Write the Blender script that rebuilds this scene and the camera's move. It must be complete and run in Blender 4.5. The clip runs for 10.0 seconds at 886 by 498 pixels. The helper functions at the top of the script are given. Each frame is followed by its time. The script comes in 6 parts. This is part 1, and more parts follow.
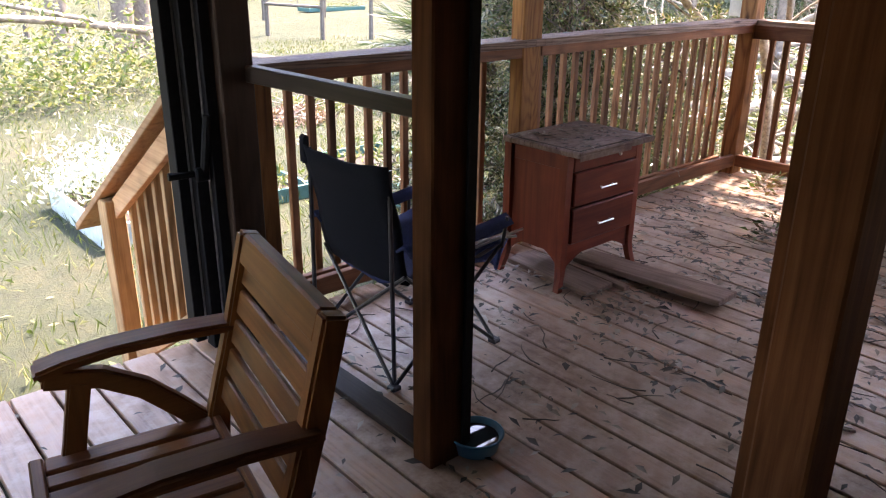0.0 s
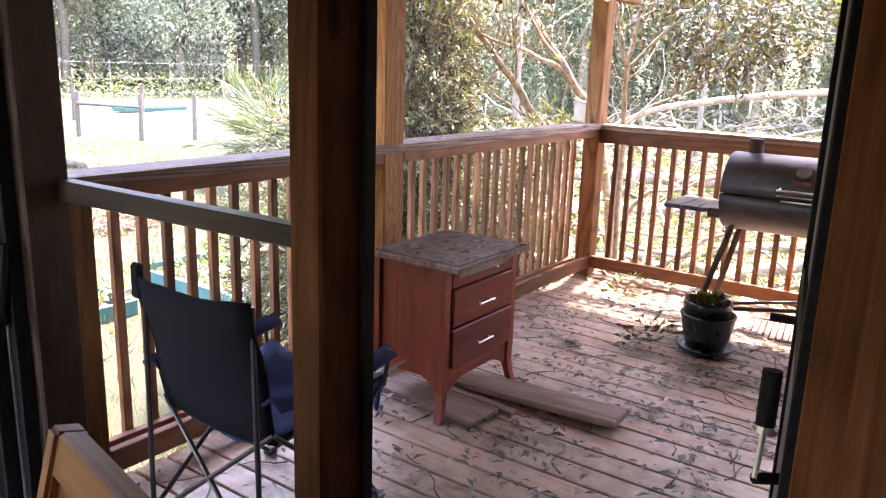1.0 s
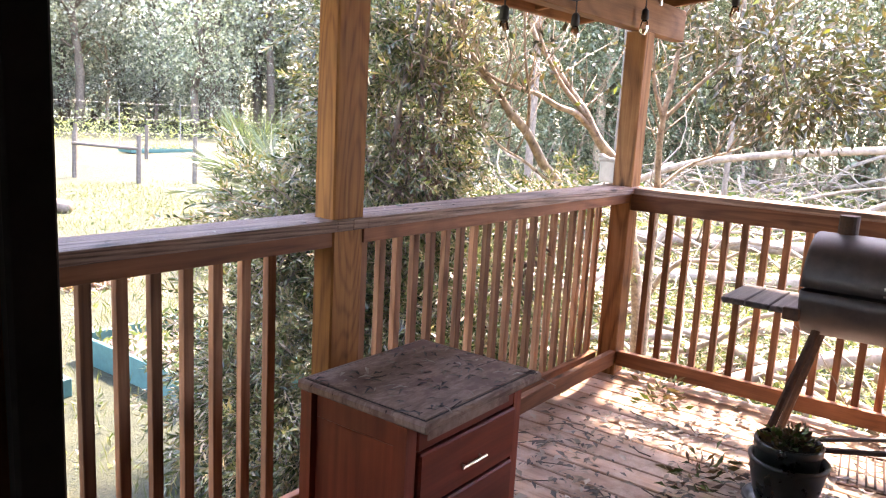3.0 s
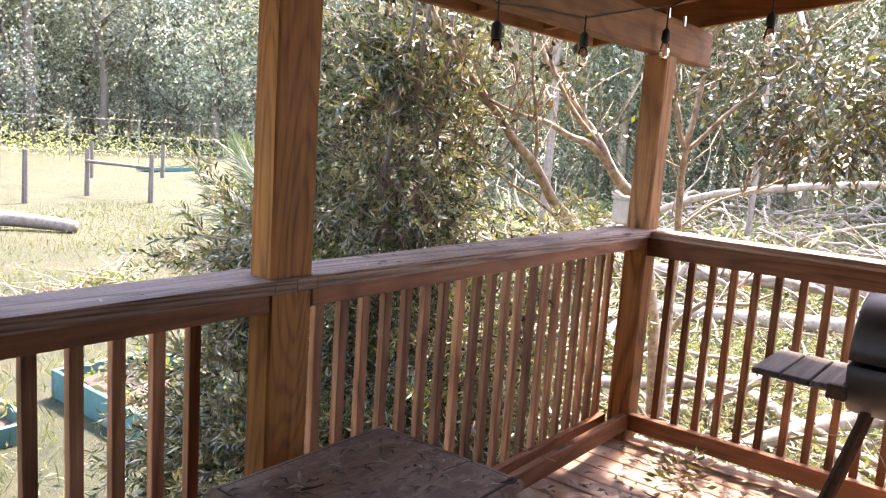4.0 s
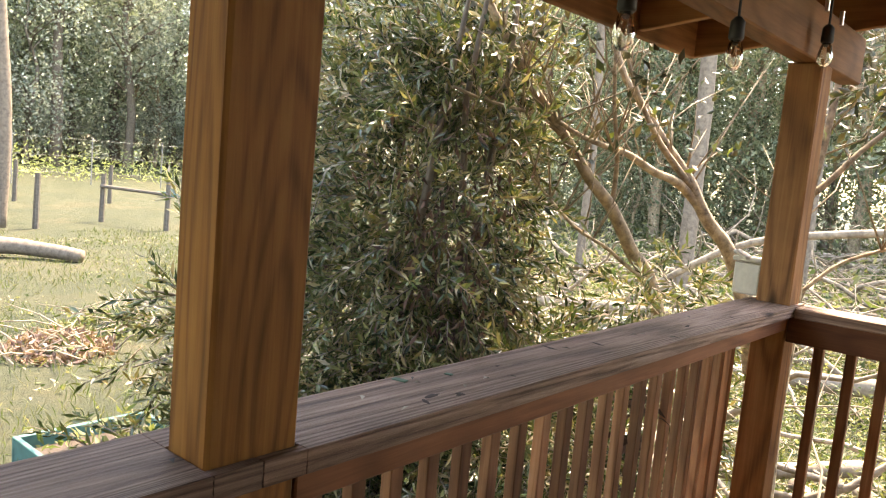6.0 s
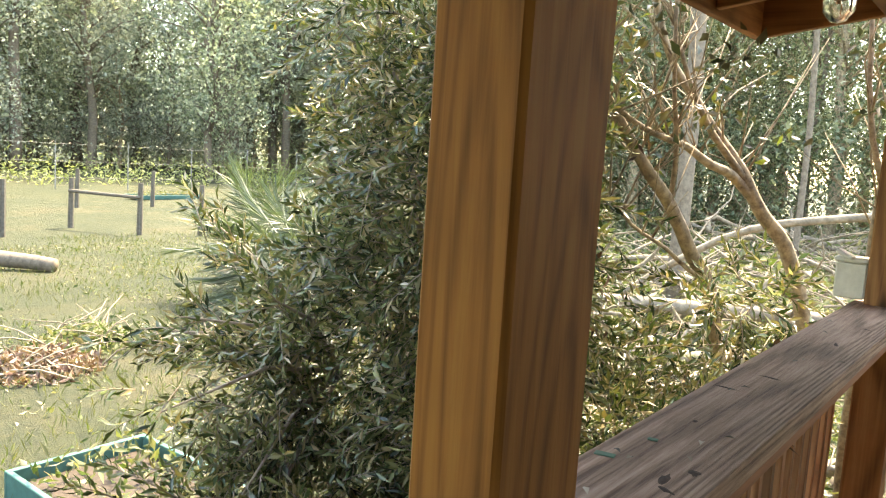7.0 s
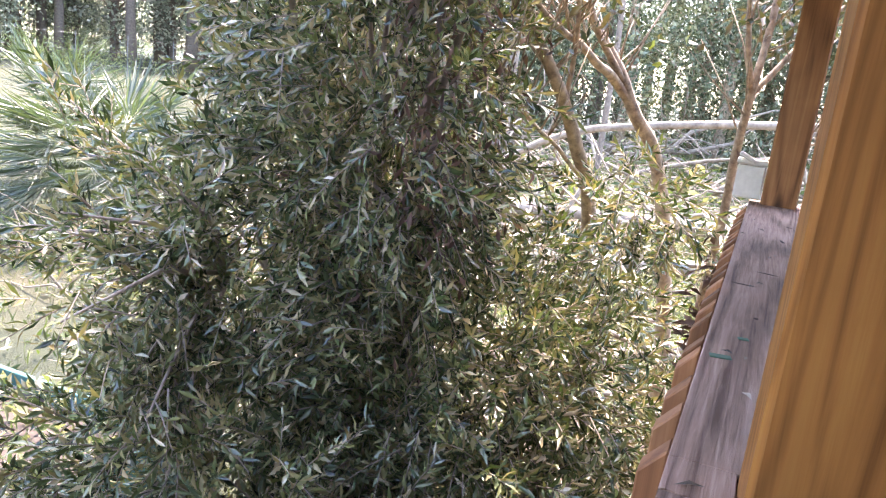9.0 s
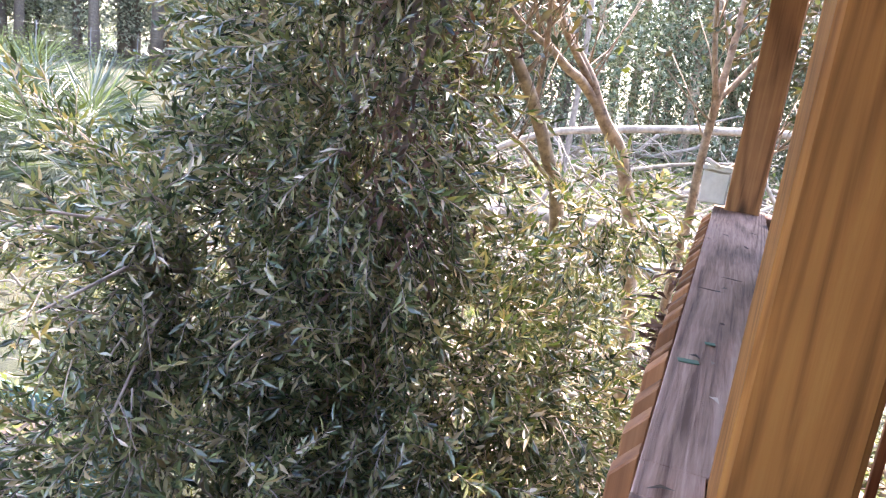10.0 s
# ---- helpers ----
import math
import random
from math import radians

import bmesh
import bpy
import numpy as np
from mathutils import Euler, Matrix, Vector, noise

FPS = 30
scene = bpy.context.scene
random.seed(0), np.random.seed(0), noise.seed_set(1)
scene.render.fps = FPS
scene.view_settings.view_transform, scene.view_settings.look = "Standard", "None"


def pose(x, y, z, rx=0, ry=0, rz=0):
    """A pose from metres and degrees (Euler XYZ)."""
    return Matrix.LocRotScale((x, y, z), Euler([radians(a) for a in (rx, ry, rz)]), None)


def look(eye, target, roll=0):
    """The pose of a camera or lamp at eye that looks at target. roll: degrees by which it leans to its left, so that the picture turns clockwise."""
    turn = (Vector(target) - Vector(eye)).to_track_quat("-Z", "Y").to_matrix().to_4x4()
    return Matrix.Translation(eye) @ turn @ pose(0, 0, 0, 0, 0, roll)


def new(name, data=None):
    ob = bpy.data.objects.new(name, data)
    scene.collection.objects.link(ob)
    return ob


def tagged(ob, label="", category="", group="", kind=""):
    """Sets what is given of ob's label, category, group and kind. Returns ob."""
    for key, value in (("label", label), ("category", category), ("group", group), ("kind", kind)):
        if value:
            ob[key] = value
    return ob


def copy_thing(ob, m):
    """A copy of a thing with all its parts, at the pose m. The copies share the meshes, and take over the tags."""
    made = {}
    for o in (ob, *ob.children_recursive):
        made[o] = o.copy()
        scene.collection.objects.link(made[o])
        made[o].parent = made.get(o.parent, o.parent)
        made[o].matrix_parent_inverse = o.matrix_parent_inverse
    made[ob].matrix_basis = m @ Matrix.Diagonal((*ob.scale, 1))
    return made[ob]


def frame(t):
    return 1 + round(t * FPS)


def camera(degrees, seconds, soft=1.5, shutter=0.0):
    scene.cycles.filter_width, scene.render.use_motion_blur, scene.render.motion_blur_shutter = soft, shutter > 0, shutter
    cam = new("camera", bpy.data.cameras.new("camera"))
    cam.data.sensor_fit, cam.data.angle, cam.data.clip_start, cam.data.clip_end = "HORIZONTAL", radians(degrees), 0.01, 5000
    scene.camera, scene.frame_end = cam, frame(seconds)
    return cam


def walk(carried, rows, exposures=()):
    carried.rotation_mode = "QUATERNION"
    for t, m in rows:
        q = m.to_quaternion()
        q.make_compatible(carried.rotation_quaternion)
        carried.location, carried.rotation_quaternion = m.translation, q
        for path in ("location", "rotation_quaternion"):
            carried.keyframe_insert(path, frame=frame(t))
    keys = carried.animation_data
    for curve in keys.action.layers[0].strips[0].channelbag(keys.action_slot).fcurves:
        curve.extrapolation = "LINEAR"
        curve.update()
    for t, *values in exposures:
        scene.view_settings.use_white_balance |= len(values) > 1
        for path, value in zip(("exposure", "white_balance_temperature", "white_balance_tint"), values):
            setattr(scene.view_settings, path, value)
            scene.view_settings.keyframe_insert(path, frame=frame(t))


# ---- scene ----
cam = camera(60.1, 10.0, 1.15)
PATH = [
    (0, (0.258, 0.856, 1.565), (1.496, 2.254, 0.847), 0.6),
    (0.2, (0.283, 0.925, 1.545), (1.582, 2.317, 0.933), 1.0),
    (0.5, (0.343, 1.107, 1.546), (1.808, 2.375, 1.051), 1.4),
    (1, (0.471, 1.296, 1.542), (2.054, 2.425, 1.072), 1.9),
    (1.5, (0.745, 1.391, 1.545), (2.337, 2.518, 1.103), 2.0),
    (2, (0.987, 1.558, 1.509), (2.583, 2.683, 1.077), 2.1),
    (2.5, (1.253, 1.74, 1.52), (2.847, 2.872, 1.102), 2.3),
    (2.7, (1.364, 1.799, 1.515), (2.96, 2.944, 1.143), 2.7),
    (3.8, (1.878, 2.056, 1.583), (3.427, 3.275, 1.241), 3.7),
    (4, (2.01, 2.079, 1.576), (3.563, 3.302, 1.274), 4.0),
    (4.5, (2.32, 2.166, 1.588), (3.868, 3.406, 1.33), 5.4),
    (5, (2.475, 2.391, 1.578), (4.004, 3.655, 1.325), 5.3),
    (5.5, (2.62, 2.636, 1.583), (4.144, 3.91, 1.346), 5.0),
    (6, (2.781, 2.877, 1.567), (4.302, 4.156, 1.339), 5.1),
    (6.2, (2.813, 2.969, 1.566), (4.331, 4.249, 1.331), 5.2),
    (7.3, (2.822, 3.487, 1.566), (4.434, 4.64, 1.296), 2.5),
    (7.5, (2.839, 3.542, 1.562), (4.487, 4.625, 1.227), 2.6),
    (8, (2.761, 3.687, 1.532), (4.52, 4.552, 1.136), 4.0),
    (8.5, (2.741, 3.782, 1.504), (4.544, 4.527, 1.064), 5.9),
    (9, (2.726, 3.82, 1.493), (4.534, 4.546, 1.039), 6.9),
    (9.5, (2.717, 3.84, 1.494), (4.547, 4.513, 1.046), 7.9),
    (10, (2.719, 3.83, 1.498), (4.559, 4.475, 1.054), 8.2),
]
walk(cam, [(t, look(eye, target, roll)) for t, eye, target, roll in PATH],
     [(0.0, 4.15, 7300, 27), (1.0, 4.98, 7300, 32), (1.5, 5.06, 7400, 30), (2.5, 4.82, 7400, 31), (4.0, 4.17, 7500, 29), (5.0, 3.88, 8000, 22), (6.2, 3.75, 9000, 15), (7.5, 3.76, 8700, 5), (8.5, 4.05, 7100, 20), (10.0, 4.22, 6700, 29)])

# ---- light ----
SUN_EL, SUN_AZ = 59.0, 12.0          # azimuth from +x towards +y
world = bpy.data.worlds.new("sky")
scene.world = world
world.use_nodes = True
wn, wl = world.node_tree.nodes, world.node_tree.links
sky = wn.new("ShaderNodeTexSky")
sky.sky_type = "NISHITA"
sky.sun_disc = False
sky.sun_elevation = radians(SUN_EL)
sky.sun_rotation = radians(90 - SUN_AZ)
wl.new(sky.outputs[0], wn["Background"].inputs[0])
wn["Background"].inputs[1].default_value = 0.15
sun = new("sun", bpy.data.lights.new("sun", "SUN"))
sun.data.energy, sun.data.angle, sun.data.color = 2.4, radians(5.0), (1.0, 0.94, 0.85)
sd = Vector((math.cos(radians(SUN_EL)) * math.cos(radians(SUN_AZ)), math.cos(radians(SUN_EL)) * math.sin(radians(SUN_AZ)), math.sin(radians(SUN_EL))))
sun.matrix_world = look(sd * 30, (0, 0, 0))

# ---- materials ----
def mat(name):
    m = bpy.data.materials.new(name)
    m.use_nodes = True
    nt = m.node_tree
    return m, nt, nt.nodes["Principled BSDF"]


def node(nt, kind, **kw):
    n = nt.nodes.new(kind)
    for k, v in kw.items():
        n.inputs[k].default_value = v
    return n


def ramp(nt, fac, stops):
    r = nt.nodes.new("ShaderNodeValToRGB")
    while len(r.color_ramp.elements) < len(stops):
        r.color_ramp.elements.new(0.5)
    for e, (p, c) in zip(r.color_ramp.elements, stops):
        e.position, e.color = p, (*c, 1)
    nt.links.new(fac, r.inputs[0])
    return r.outputs[0]


def coords(nt, scale, space="Object"):
    tc = nt.nodes.new("ShaderNodeTexCoord")
    mp = nt.nodes.new("ShaderNodeMapping")
    mp.inputs["Scale"].default_value = scale
    nt.links.new(tc.outputs[space], mp.inputs[0])
    return mp


def shift_random(nt, mp, amount=20.0):
    """Each piece takes its own stretch of the grain."""
    oi = nt.nodes.new("ShaderNodeObjectInfo")
    mul = nt.nodes.new("ShaderNodeVectorMath")
    mul.operation = "SCALE"
    mul.inputs["Scale"].default_value = amount
    comb = nt.nodes.new("ShaderNodeCombineXYZ")
    for i in range(3):
        nt.links.new(oi.outputs["Random"], comb.inputs[i])
    nt.links.new(comb.outputs[0], mul.inputs[0])
    nt.links.new(mul.outputs[0], mp.inputs["Location"])
    return oi


def mix(nt, fac, a, b, blend="MIX"):
    m = nt.nodes.new("ShaderNodeMix")
    m.data_type, m.blend_type = "RGBA", blend
    for key, v in ((0, fac), (6, a), (7, b)):
        if hasattr(v, "links"):
            nt.links.new(v, m.inputs[key])
        elif key == 0:
            m.inputs[0].default_value = v
        else:
            m.inputs[key].default_value = (*v, 1)
    return m.outputs[2]


def bump(nt, bsdf, height, strength, dist=0.01):
    b = nt.nodes.new("ShaderNodeBump")
    b.inputs["Strength"].default_value, b.inputs["Distance"].default_value = strength, dist
    nt.links.new(height, b.inputs["Height"])
    nt.links.new(b.outputs[0], bsdf.inputs["Normal"])


def wood(name, dark, mid, light, axis, rough=0.6, grain=1.0, relief=0.25, wear=None, spread=0.35, knots=False, ring=0.07, along=0.5, spec=0.2, narrow=0.28, freq=85.0, across=3.6, thin=2.6):
    """Sawn timber whose grain runs along one axis, with knots, rings and a weathered film."""
    m, nt, bsdf = mat(name)
    s = [55.0 * grain] * 3
    s[axis] = 2.2 * grain
    mp = coords(nt, s)
    oi = shift_random(nt, mp)
    fine = node(nt, "ShaderNodeTexNoise", Scale=1.0, Detail=6.0, Roughness=0.65, Distortion=0.6)
    nt.links.new(mp.outputs[0], fine.inputs["Vector"])
    s2 = [across * grain] * 3
    s2[axis] = along * grain
    mp2 = coords(nt, s2)
    shift_random(nt, mp2, 31.0)
    rings = node(nt, "ShaderNodeTexNoise", Scale=1.0, Detail=1.5, Roughness=0.45)
    nt.links.new(mp2.outputs[0], rings.inputs["Vector"])
    many = nt.nodes.new("ShaderNodeMath")
    many.operation = "MULTIPLY"
    many.inputs[1].default_value = freq
    nt.links.new(rings.outputs["Fac"], many.inputs[0])
    wave = nt.nodes.new("ShaderNodeMath")
    wave.operation = "SINE"
    nt.links.new(many.outputs[0], wave.inputs[0])
    half = nt.nodes.new("ShaderNodeMath")
    half.operation = "MULTIPLY"
    half.inputs[1].default_value = 0.70
    nt.links.new(fine.outputs["Fac"], half.inputs[0])
    unit = nt.nodes.new("ShaderNodeMath")
    unit.operation = "MULTIPLY_ADD"
    unit.inputs[1].default_value = unit.inputs[2].default_value = 0.5
    nt.links.new(wave.outputs[0], unit.inputs[0])
    late = nt.nodes.new("ShaderNodeMath")
    late.operation = "POWER"
    late.inputs[1].default_value = thin
    nt.links.new(unit.outputs[0], late.inputs[0])
    both = nt.nodes.new("ShaderNodeMath")
    both.operation = "MULTIPLY_ADD"
    both.inputs[1].default_value = -2.0 * ring
    nt.links.new(late.outputs[0], both.inputs[0])
    lift = nt.nodes.new("ShaderNodeMath")
    lift.inputs[1].default_value = 0.13 + 0.6 * ring
    nt.links.new(half.outputs[0], lift.inputs[0])
    nt.links.new(lift.outputs[0], both.inputs[2])
    col = ramp(nt, both.outputs[0], [(0.5 - narrow, dark), (0.5, mid), (0.5 + narrow, light)])
    big = node(nt, "ShaderNodeTexNoise", Scale=2.5, Detail=4.0, Roughness=0.6)
    mp3 = coords(nt, (1, 1, 1))
    shift_random(nt, mp3, 11.0)
    nt.links.new(mp3.outputs[0], big.inputs["Vector"])
    blot = ramp(nt, big.outputs["Fac"], [(0.3, (0.62, 0.6, 0.58)), (0.65, (1.1, 1.08, 1.05))])
    col = mix(nt, 0.8, col, blot, "MULTIPLY")
    per = nt.nodes.new("ShaderNodeMapRange")
    per.inputs["To Min"].default_value, per.inputs["To Max"].default_value = 1 - spread, 1 + spread * 0.6
    nt.links.new(oi.outputs["Random"], per.inputs["Value"])
    col = mix(nt, 1.0, col, per.outputs[0], "MULTIPLY")
    if knots:
        s4 = [1.0 / 0.16] * 3
        s4[axis] = 1.0 / 0.42
        mp4 = coords(nt, s4)
        shift_random(nt, mp4, 47.0)
        vor = node(nt, "ShaderNodeTexVoronoi", Scale=1.0)
        nt.links.new(mp4.outputs[0], vor.inputs["Vector"])
        kf = ramp(nt, vor.outputs["Distance"], [(0.05, (1, 1, 1)), (0.16, (0, 0, 0))])
        col = mix(nt, kf, col, tuple(0.30 * q for q in dark))
    if wear:
        wn_ = node(nt, "ShaderNodeTexNoise", Scale=9.0, Detail=8.0, Roughness=0.7)
        nt.links.new(mp3.outputs[0], wn_.inputs["Vector"])
        f = ramp(nt, wn_.outputs["Fac"], [(0.42, (0, 0, 0)), (0.62, (1, 1, 1))])
        col = mix(nt, f, col, wear)
    nt.links.new(col, bsdf.inputs["Base Color"])
    bsdf.inputs["Roughness"].default_value = rough
    bsdf.inputs["Specular IOR Level"].default_value = spec
    bump(nt, bsdf, both.outputs[0], relief, 0.004)
    return m


def paint(name, a, b, rough=0.5, metal=0.0, scale=30.0, relief=0.1, spec=0.5):
    m, nt, bsdf = mat(name)
    mp = coords(nt, (1, 1, 1))
    n1 = node(nt, "ShaderNodeTexNoise", Scale=scale, Detail=6.0, Roughness=0.65)
    nt.links.new(mp.outputs[0], n1.inputs["Vector"])
    nt.links.new(ramp(nt, n1.outputs["Fac"], [(0.3, a), (0.7, b)]), bsdf.inputs["Base Color"])
    rr = nt.nodes.new("ShaderNodeMapRange")
    rr.inputs["To Min"].default_value, rr.inputs["To Max"].default_value = max(0.05, rough - 0.12), min(1, rough + 0.15)
    nt.links.new(n1.outputs["Fac"], rr.inputs["Value"])
    nt.links.new(rr.outputs[0], bsdf.inputs["Roughness"])
    bsdf.inputs["Metallic"].default_value = metal
    bsdf.inputs["Specular IOR Level"].default_value = spec
    bump(nt, bsdf, n1.outputs["Fac"], relief, 0.002)
    return m


def leafy(name, stops, rough=0.45, through_light=0.35, spec=0.5, tint=(1.3, 1.5, 0.7)):
    """Leaves: each its own tone, shiny skin, some light passing through."""
    m, nt, bsdf = mat(name)
    geo = nt.nodes.new("ShaderNodeNewGeometry")
    col = ramp(nt, geo.outputs["Random Per Island"], stops)
    nt.links.new(col, bsdf.inputs["Base Color"])
    bsdf.inputs["Roughness"].default_value = rough
    bsdf.inputs["Specular IOR Level"].default_value = spec
    tr = nt.nodes.new("ShaderNodeBsdfTranslucent")
    lighter = mix(nt, 1.0, col, tint, "MULTIPLY")
    nt.links.new(lighter, tr.inputs["Color"])
    ms = nt.nodes.new("ShaderNodeMixShader")
    ms.inputs[0].default_value = through_light
    nt.links.new(bsdf.outputs[0], ms.inputs[1])
    nt.links.new(tr.outputs[0], ms.inputs[2])
    nt.links.new(ms.outputs[0], nt.nodes["Material Output"].inputs["Surface"])
    return m


STAIN = ((0.10, 0.038, 0.017), (0.23, 0.094, 0.044), (0.35, 0.158, 0.078))
PINE = ((0.13, 0.047, 0.011), (0.29, 0.122, 0.032), (0.39, 0.186, 0.054))
M_POST = wood("post_wood", *PINE, 2, rough=0.6, knots=True, ring=0.065, along=0.6, narrow=0.25, freq=150.0, across=5.0, thin=2.6)
M_POSTR = wood("red_post_wood", (0.15, 0.060, 0.022), (0.31, 0.143, 0.056), (0.43, 0.22, 0.095), 2, rough=0.6, knots=True, ring=0.11)
M_BAL = wood("baluster_wood", (0.12, 0.050, 0.023), (0.26, 0.122, 0.060), (0.40, 0.215, 0.115), 2, rough=0.65, spread=0.45, ring=0.09)
M_RAILX = wood("rail_wood_x", *STAIN, 0, rough=0.6, knots=True)
M_RAILY = wood("rail_wood_y", *STAIN, 1, rough=0.6, knots=True)
GREY = ((0.10, 0.058, 0.040), (0.295, 0.192, 0.143), (0.47, 0.34, 0.27))
M_CAPX = wood("weathered_cap_x", *GREY, 0, rough=0.65, relief=1.0, knots=True, ring=0.085, along=0.012, grain=2.4, spec=0.25, narrow=0.22, freq=760.0, across=1.35, thin=1.6)
M_CAPY = wood("weathered_cap_y", *GREY, 1, rough=0.65, relief=1.0, knots=True, ring=0.085, along=0.012, grain=2.4, spec=0.25, narrow=0.22, freq=760.0, across=1.35, thin=1.6)
M_DECK = wood("deck_board_wood", (0.20, 0.108, 0.064), (0.45, 0.277, 0.174), (0.60, 0.405, 0.275), 1, rough=0.40, wear=(0.45, 0.322, 0.232), spec=0.45)
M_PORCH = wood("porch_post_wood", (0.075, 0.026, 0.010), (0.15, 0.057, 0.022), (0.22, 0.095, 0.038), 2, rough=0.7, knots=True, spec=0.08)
M_PORCHX = wood("porch_wall_wood_x", (0.05, 0.03, 0.02), (0.10, 0.06, 0.035), (0.15, 0.09, 0.055), 0)
M_PORCHY = wood("porch_wall_wood_y", (0.05, 0.03, 0.02), (0.10, 0.06, 0.035), (0.15, 0.09, 0.055), 1)
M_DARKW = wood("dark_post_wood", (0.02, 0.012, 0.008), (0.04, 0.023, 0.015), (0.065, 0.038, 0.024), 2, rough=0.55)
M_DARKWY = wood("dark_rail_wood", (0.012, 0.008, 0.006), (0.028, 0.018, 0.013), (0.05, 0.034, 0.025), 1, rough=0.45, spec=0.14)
M_ROOFX = wood("roof_wood_x", (0.16, 0.07, 0.028), (0.29, 0.135, 0.058), (0.40, 0.20, 0.092), 0, rough=0.65)
M_ROOFY = wood("roof_wood_y", (0.16, 0.07, 0.028), (0.29, 0.135, 0.058), (0.40, 0.20, 0.092), 1, rough=0.65)
# stair uprights: darker, greener copy of the rail timber, shade put into the colour
M_STAIR = wood("shaded_stair_wood", (0.20, 0.120, 0.055), (0.36, 0.235, 0.120), (0.48, 0.33, 0.185), 2, rough=0.65)
M_STAIRY = wood("stair_wood_y", (0.28, 0.16, 0.08), (0.46, 0.285, 0.155), (0.58, 0.39, 0.23), 1, rough=0.65)
M_BLACK = paint("black_frame_paint", (0.006, 0.006, 0.0065), (0.015, 0.015, 0.016), 0.65, spec=0.1)
M_STRIP = paint("grey_strip", (0.18, 0.18, 0.175), (0.28, 0.28, 0.27), 0.5)

M_GRASS, nt, bsdf = mat("lawn_grass")
mp = coords(nt, (1, 1, 1))
g1 = node(nt, "ShaderNodeTexNoise", Scale=0.45, Detail=9.0, Roughness=0.7)
g2 = node(nt, "ShaderNodeTexNoise", Scale=38.0, Detail=5.0, Roughness=0.75)
g3 = node(nt, "ShaderNodeTexNoise", Scale=5.0, Detail=6.0, Roughness=0.7)
for g in (g1, g2, g3):
    nt.links.new(mp.outputs[0], g.inputs["Vector"])
ca = ramp(nt, g1.outputs["Fac"], [(0.32, (0.019, 0.030, 0.008)), (0.5, (0.037, 0.044, 0.015)), (0.68, (0.072, 0.064, 0.031))])
cb = ramp(nt, g2.outputs["Fac"], [(0.3, (0.45, 0.5, 0.45)), (0.7, (1.35, 1.3, 1.25))])
cc = ramp(nt, g3.outputs["Fac"], [(0.35, (0.6, 0.7, 0.6)), (0.65, (1.15, 1.1, 1.05))])
nt.links.new(mix(nt, 1.0, mix(nt, 1.0, ca, cb, "MULTIPLY"), cc, "MULTIPLY"), bsdf.inputs["Base Color"])
bsdf.inputs["Roughness"].default_value = 0.9
bump(nt, bsdf, g2.outputs["Fac"], 0.9, 0.06)

# ---- mesh helpers ----
def place(ob, parent=None):
    if parent is not None:
        ob.parent = parent
    return ob


def mesh_of(bm, material, smooth=False, name="mesh"):
    me = bpy.data.meshes.new(name)
    if smooth:
        for f in bm.faces:
            f.smooth = True
    bm.to_mesh(me)
    bm.free()
    me.materials.append(material)
    return me


def part(name, bm, material, parent=None, label="", smooth=False):
    ob = new(name, mesh_of(bm, material, smooth, name))
    place(ob, parent)
    if label:
        ob["label"] = label
    return ob


def thing(name, label, category, group="", kind="", at=(0, 0, 0), rz=0.0):
    ob = new(name)
    ob.matrix_basis = pose(*at, 0, 0, rz)
    ob.empty_display_size = 0.1
    return tagged(ob, label, category, group, kind)


def box(bm, lo, hi, bevel=0.0, m=None):
    """A box between two corners, its edges eased."""
    lo, hi = Vector(lo), Vector(hi)
    r = bmesh.ops.create_cube(bm, size=1.0)
    vs = r["verts"]
    for v in vs:
        v.co = Vector(((lo.x + hi.x) / 2 + v.co.x * (hi.x - lo.x), (lo.y + hi.y) / 2 + v.co.y * (hi.y - lo.y), (lo.z + hi.z) / 2 + v.co.z * (hi.z - lo.z)))
    if m is not None:
        bmesh.ops.transform(bm, matrix=m, verts=vs)
    if bevel > 0:
        es = {e for v in vs for e in v.link_edges}
        bmesh.ops.bevel(bm, geom=list(es), offset=bevel, segments=1, affect="EDGES")
    return bm


def boxes(*items, bevel=0.003):
    bm = bmesh.new()
    for it in items:
        box(bm, it[0], it[1], bevel, it[2] if len(it) > 2 else None)
    return bm


def rod(bm, a, b, r0, r1=None, n=8):
    """A straight bar from a to b."""
    a, b = Vector(a), Vector(b)
    r1 = r0 if r1 is None else r1
    m = Matrix.Translation((a + b) / 2) @ (b - a).to_track_quat("Z", "Y").to_matrix().to_4x4()
    bmesh.ops.create_cone(bm, cap_ends=True, segments=n, radius1=r0, radius2=r1, depth=(b - a).length, matrix=m)
    return bm


def tube_data(pts, radii, n, verts, faces):
    """A tapered limb through pts, appended to the lists."""
    base = len(verts)
    pts = [Vector(p) for p in pts]
    up = Vector((0.31, 0.17, 0.93))
    for i, p in enumerate(pts):
        d = (pts[min(i + 1, len(pts) - 1)] - pts[max(i - 1, 0)]).normalized()
        u = d.cross(up)
        if u.length < 1e-3:
            u = d.cross(Vector((1, 0, 0)))
        u.normalize()
        w = d.cross(u)
        for k in range(n):
            a = 2 * math.pi * k / n
            verts.append(p + (u * math.cos(a) + w * math.sin(a)) * radii[i])
    for i in range(len(pts) - 1):
        for k in range(n):
            a, b = base + i * n + k, base + i * n + (k + 1) % n
            faces.append((a, b, b + n, a + n))
    faces.append(tuple(base + k for k in reversed(range(n))))
    faces.append(tuple(base + (len(pts) - 1) * n + k for k in range(n)))


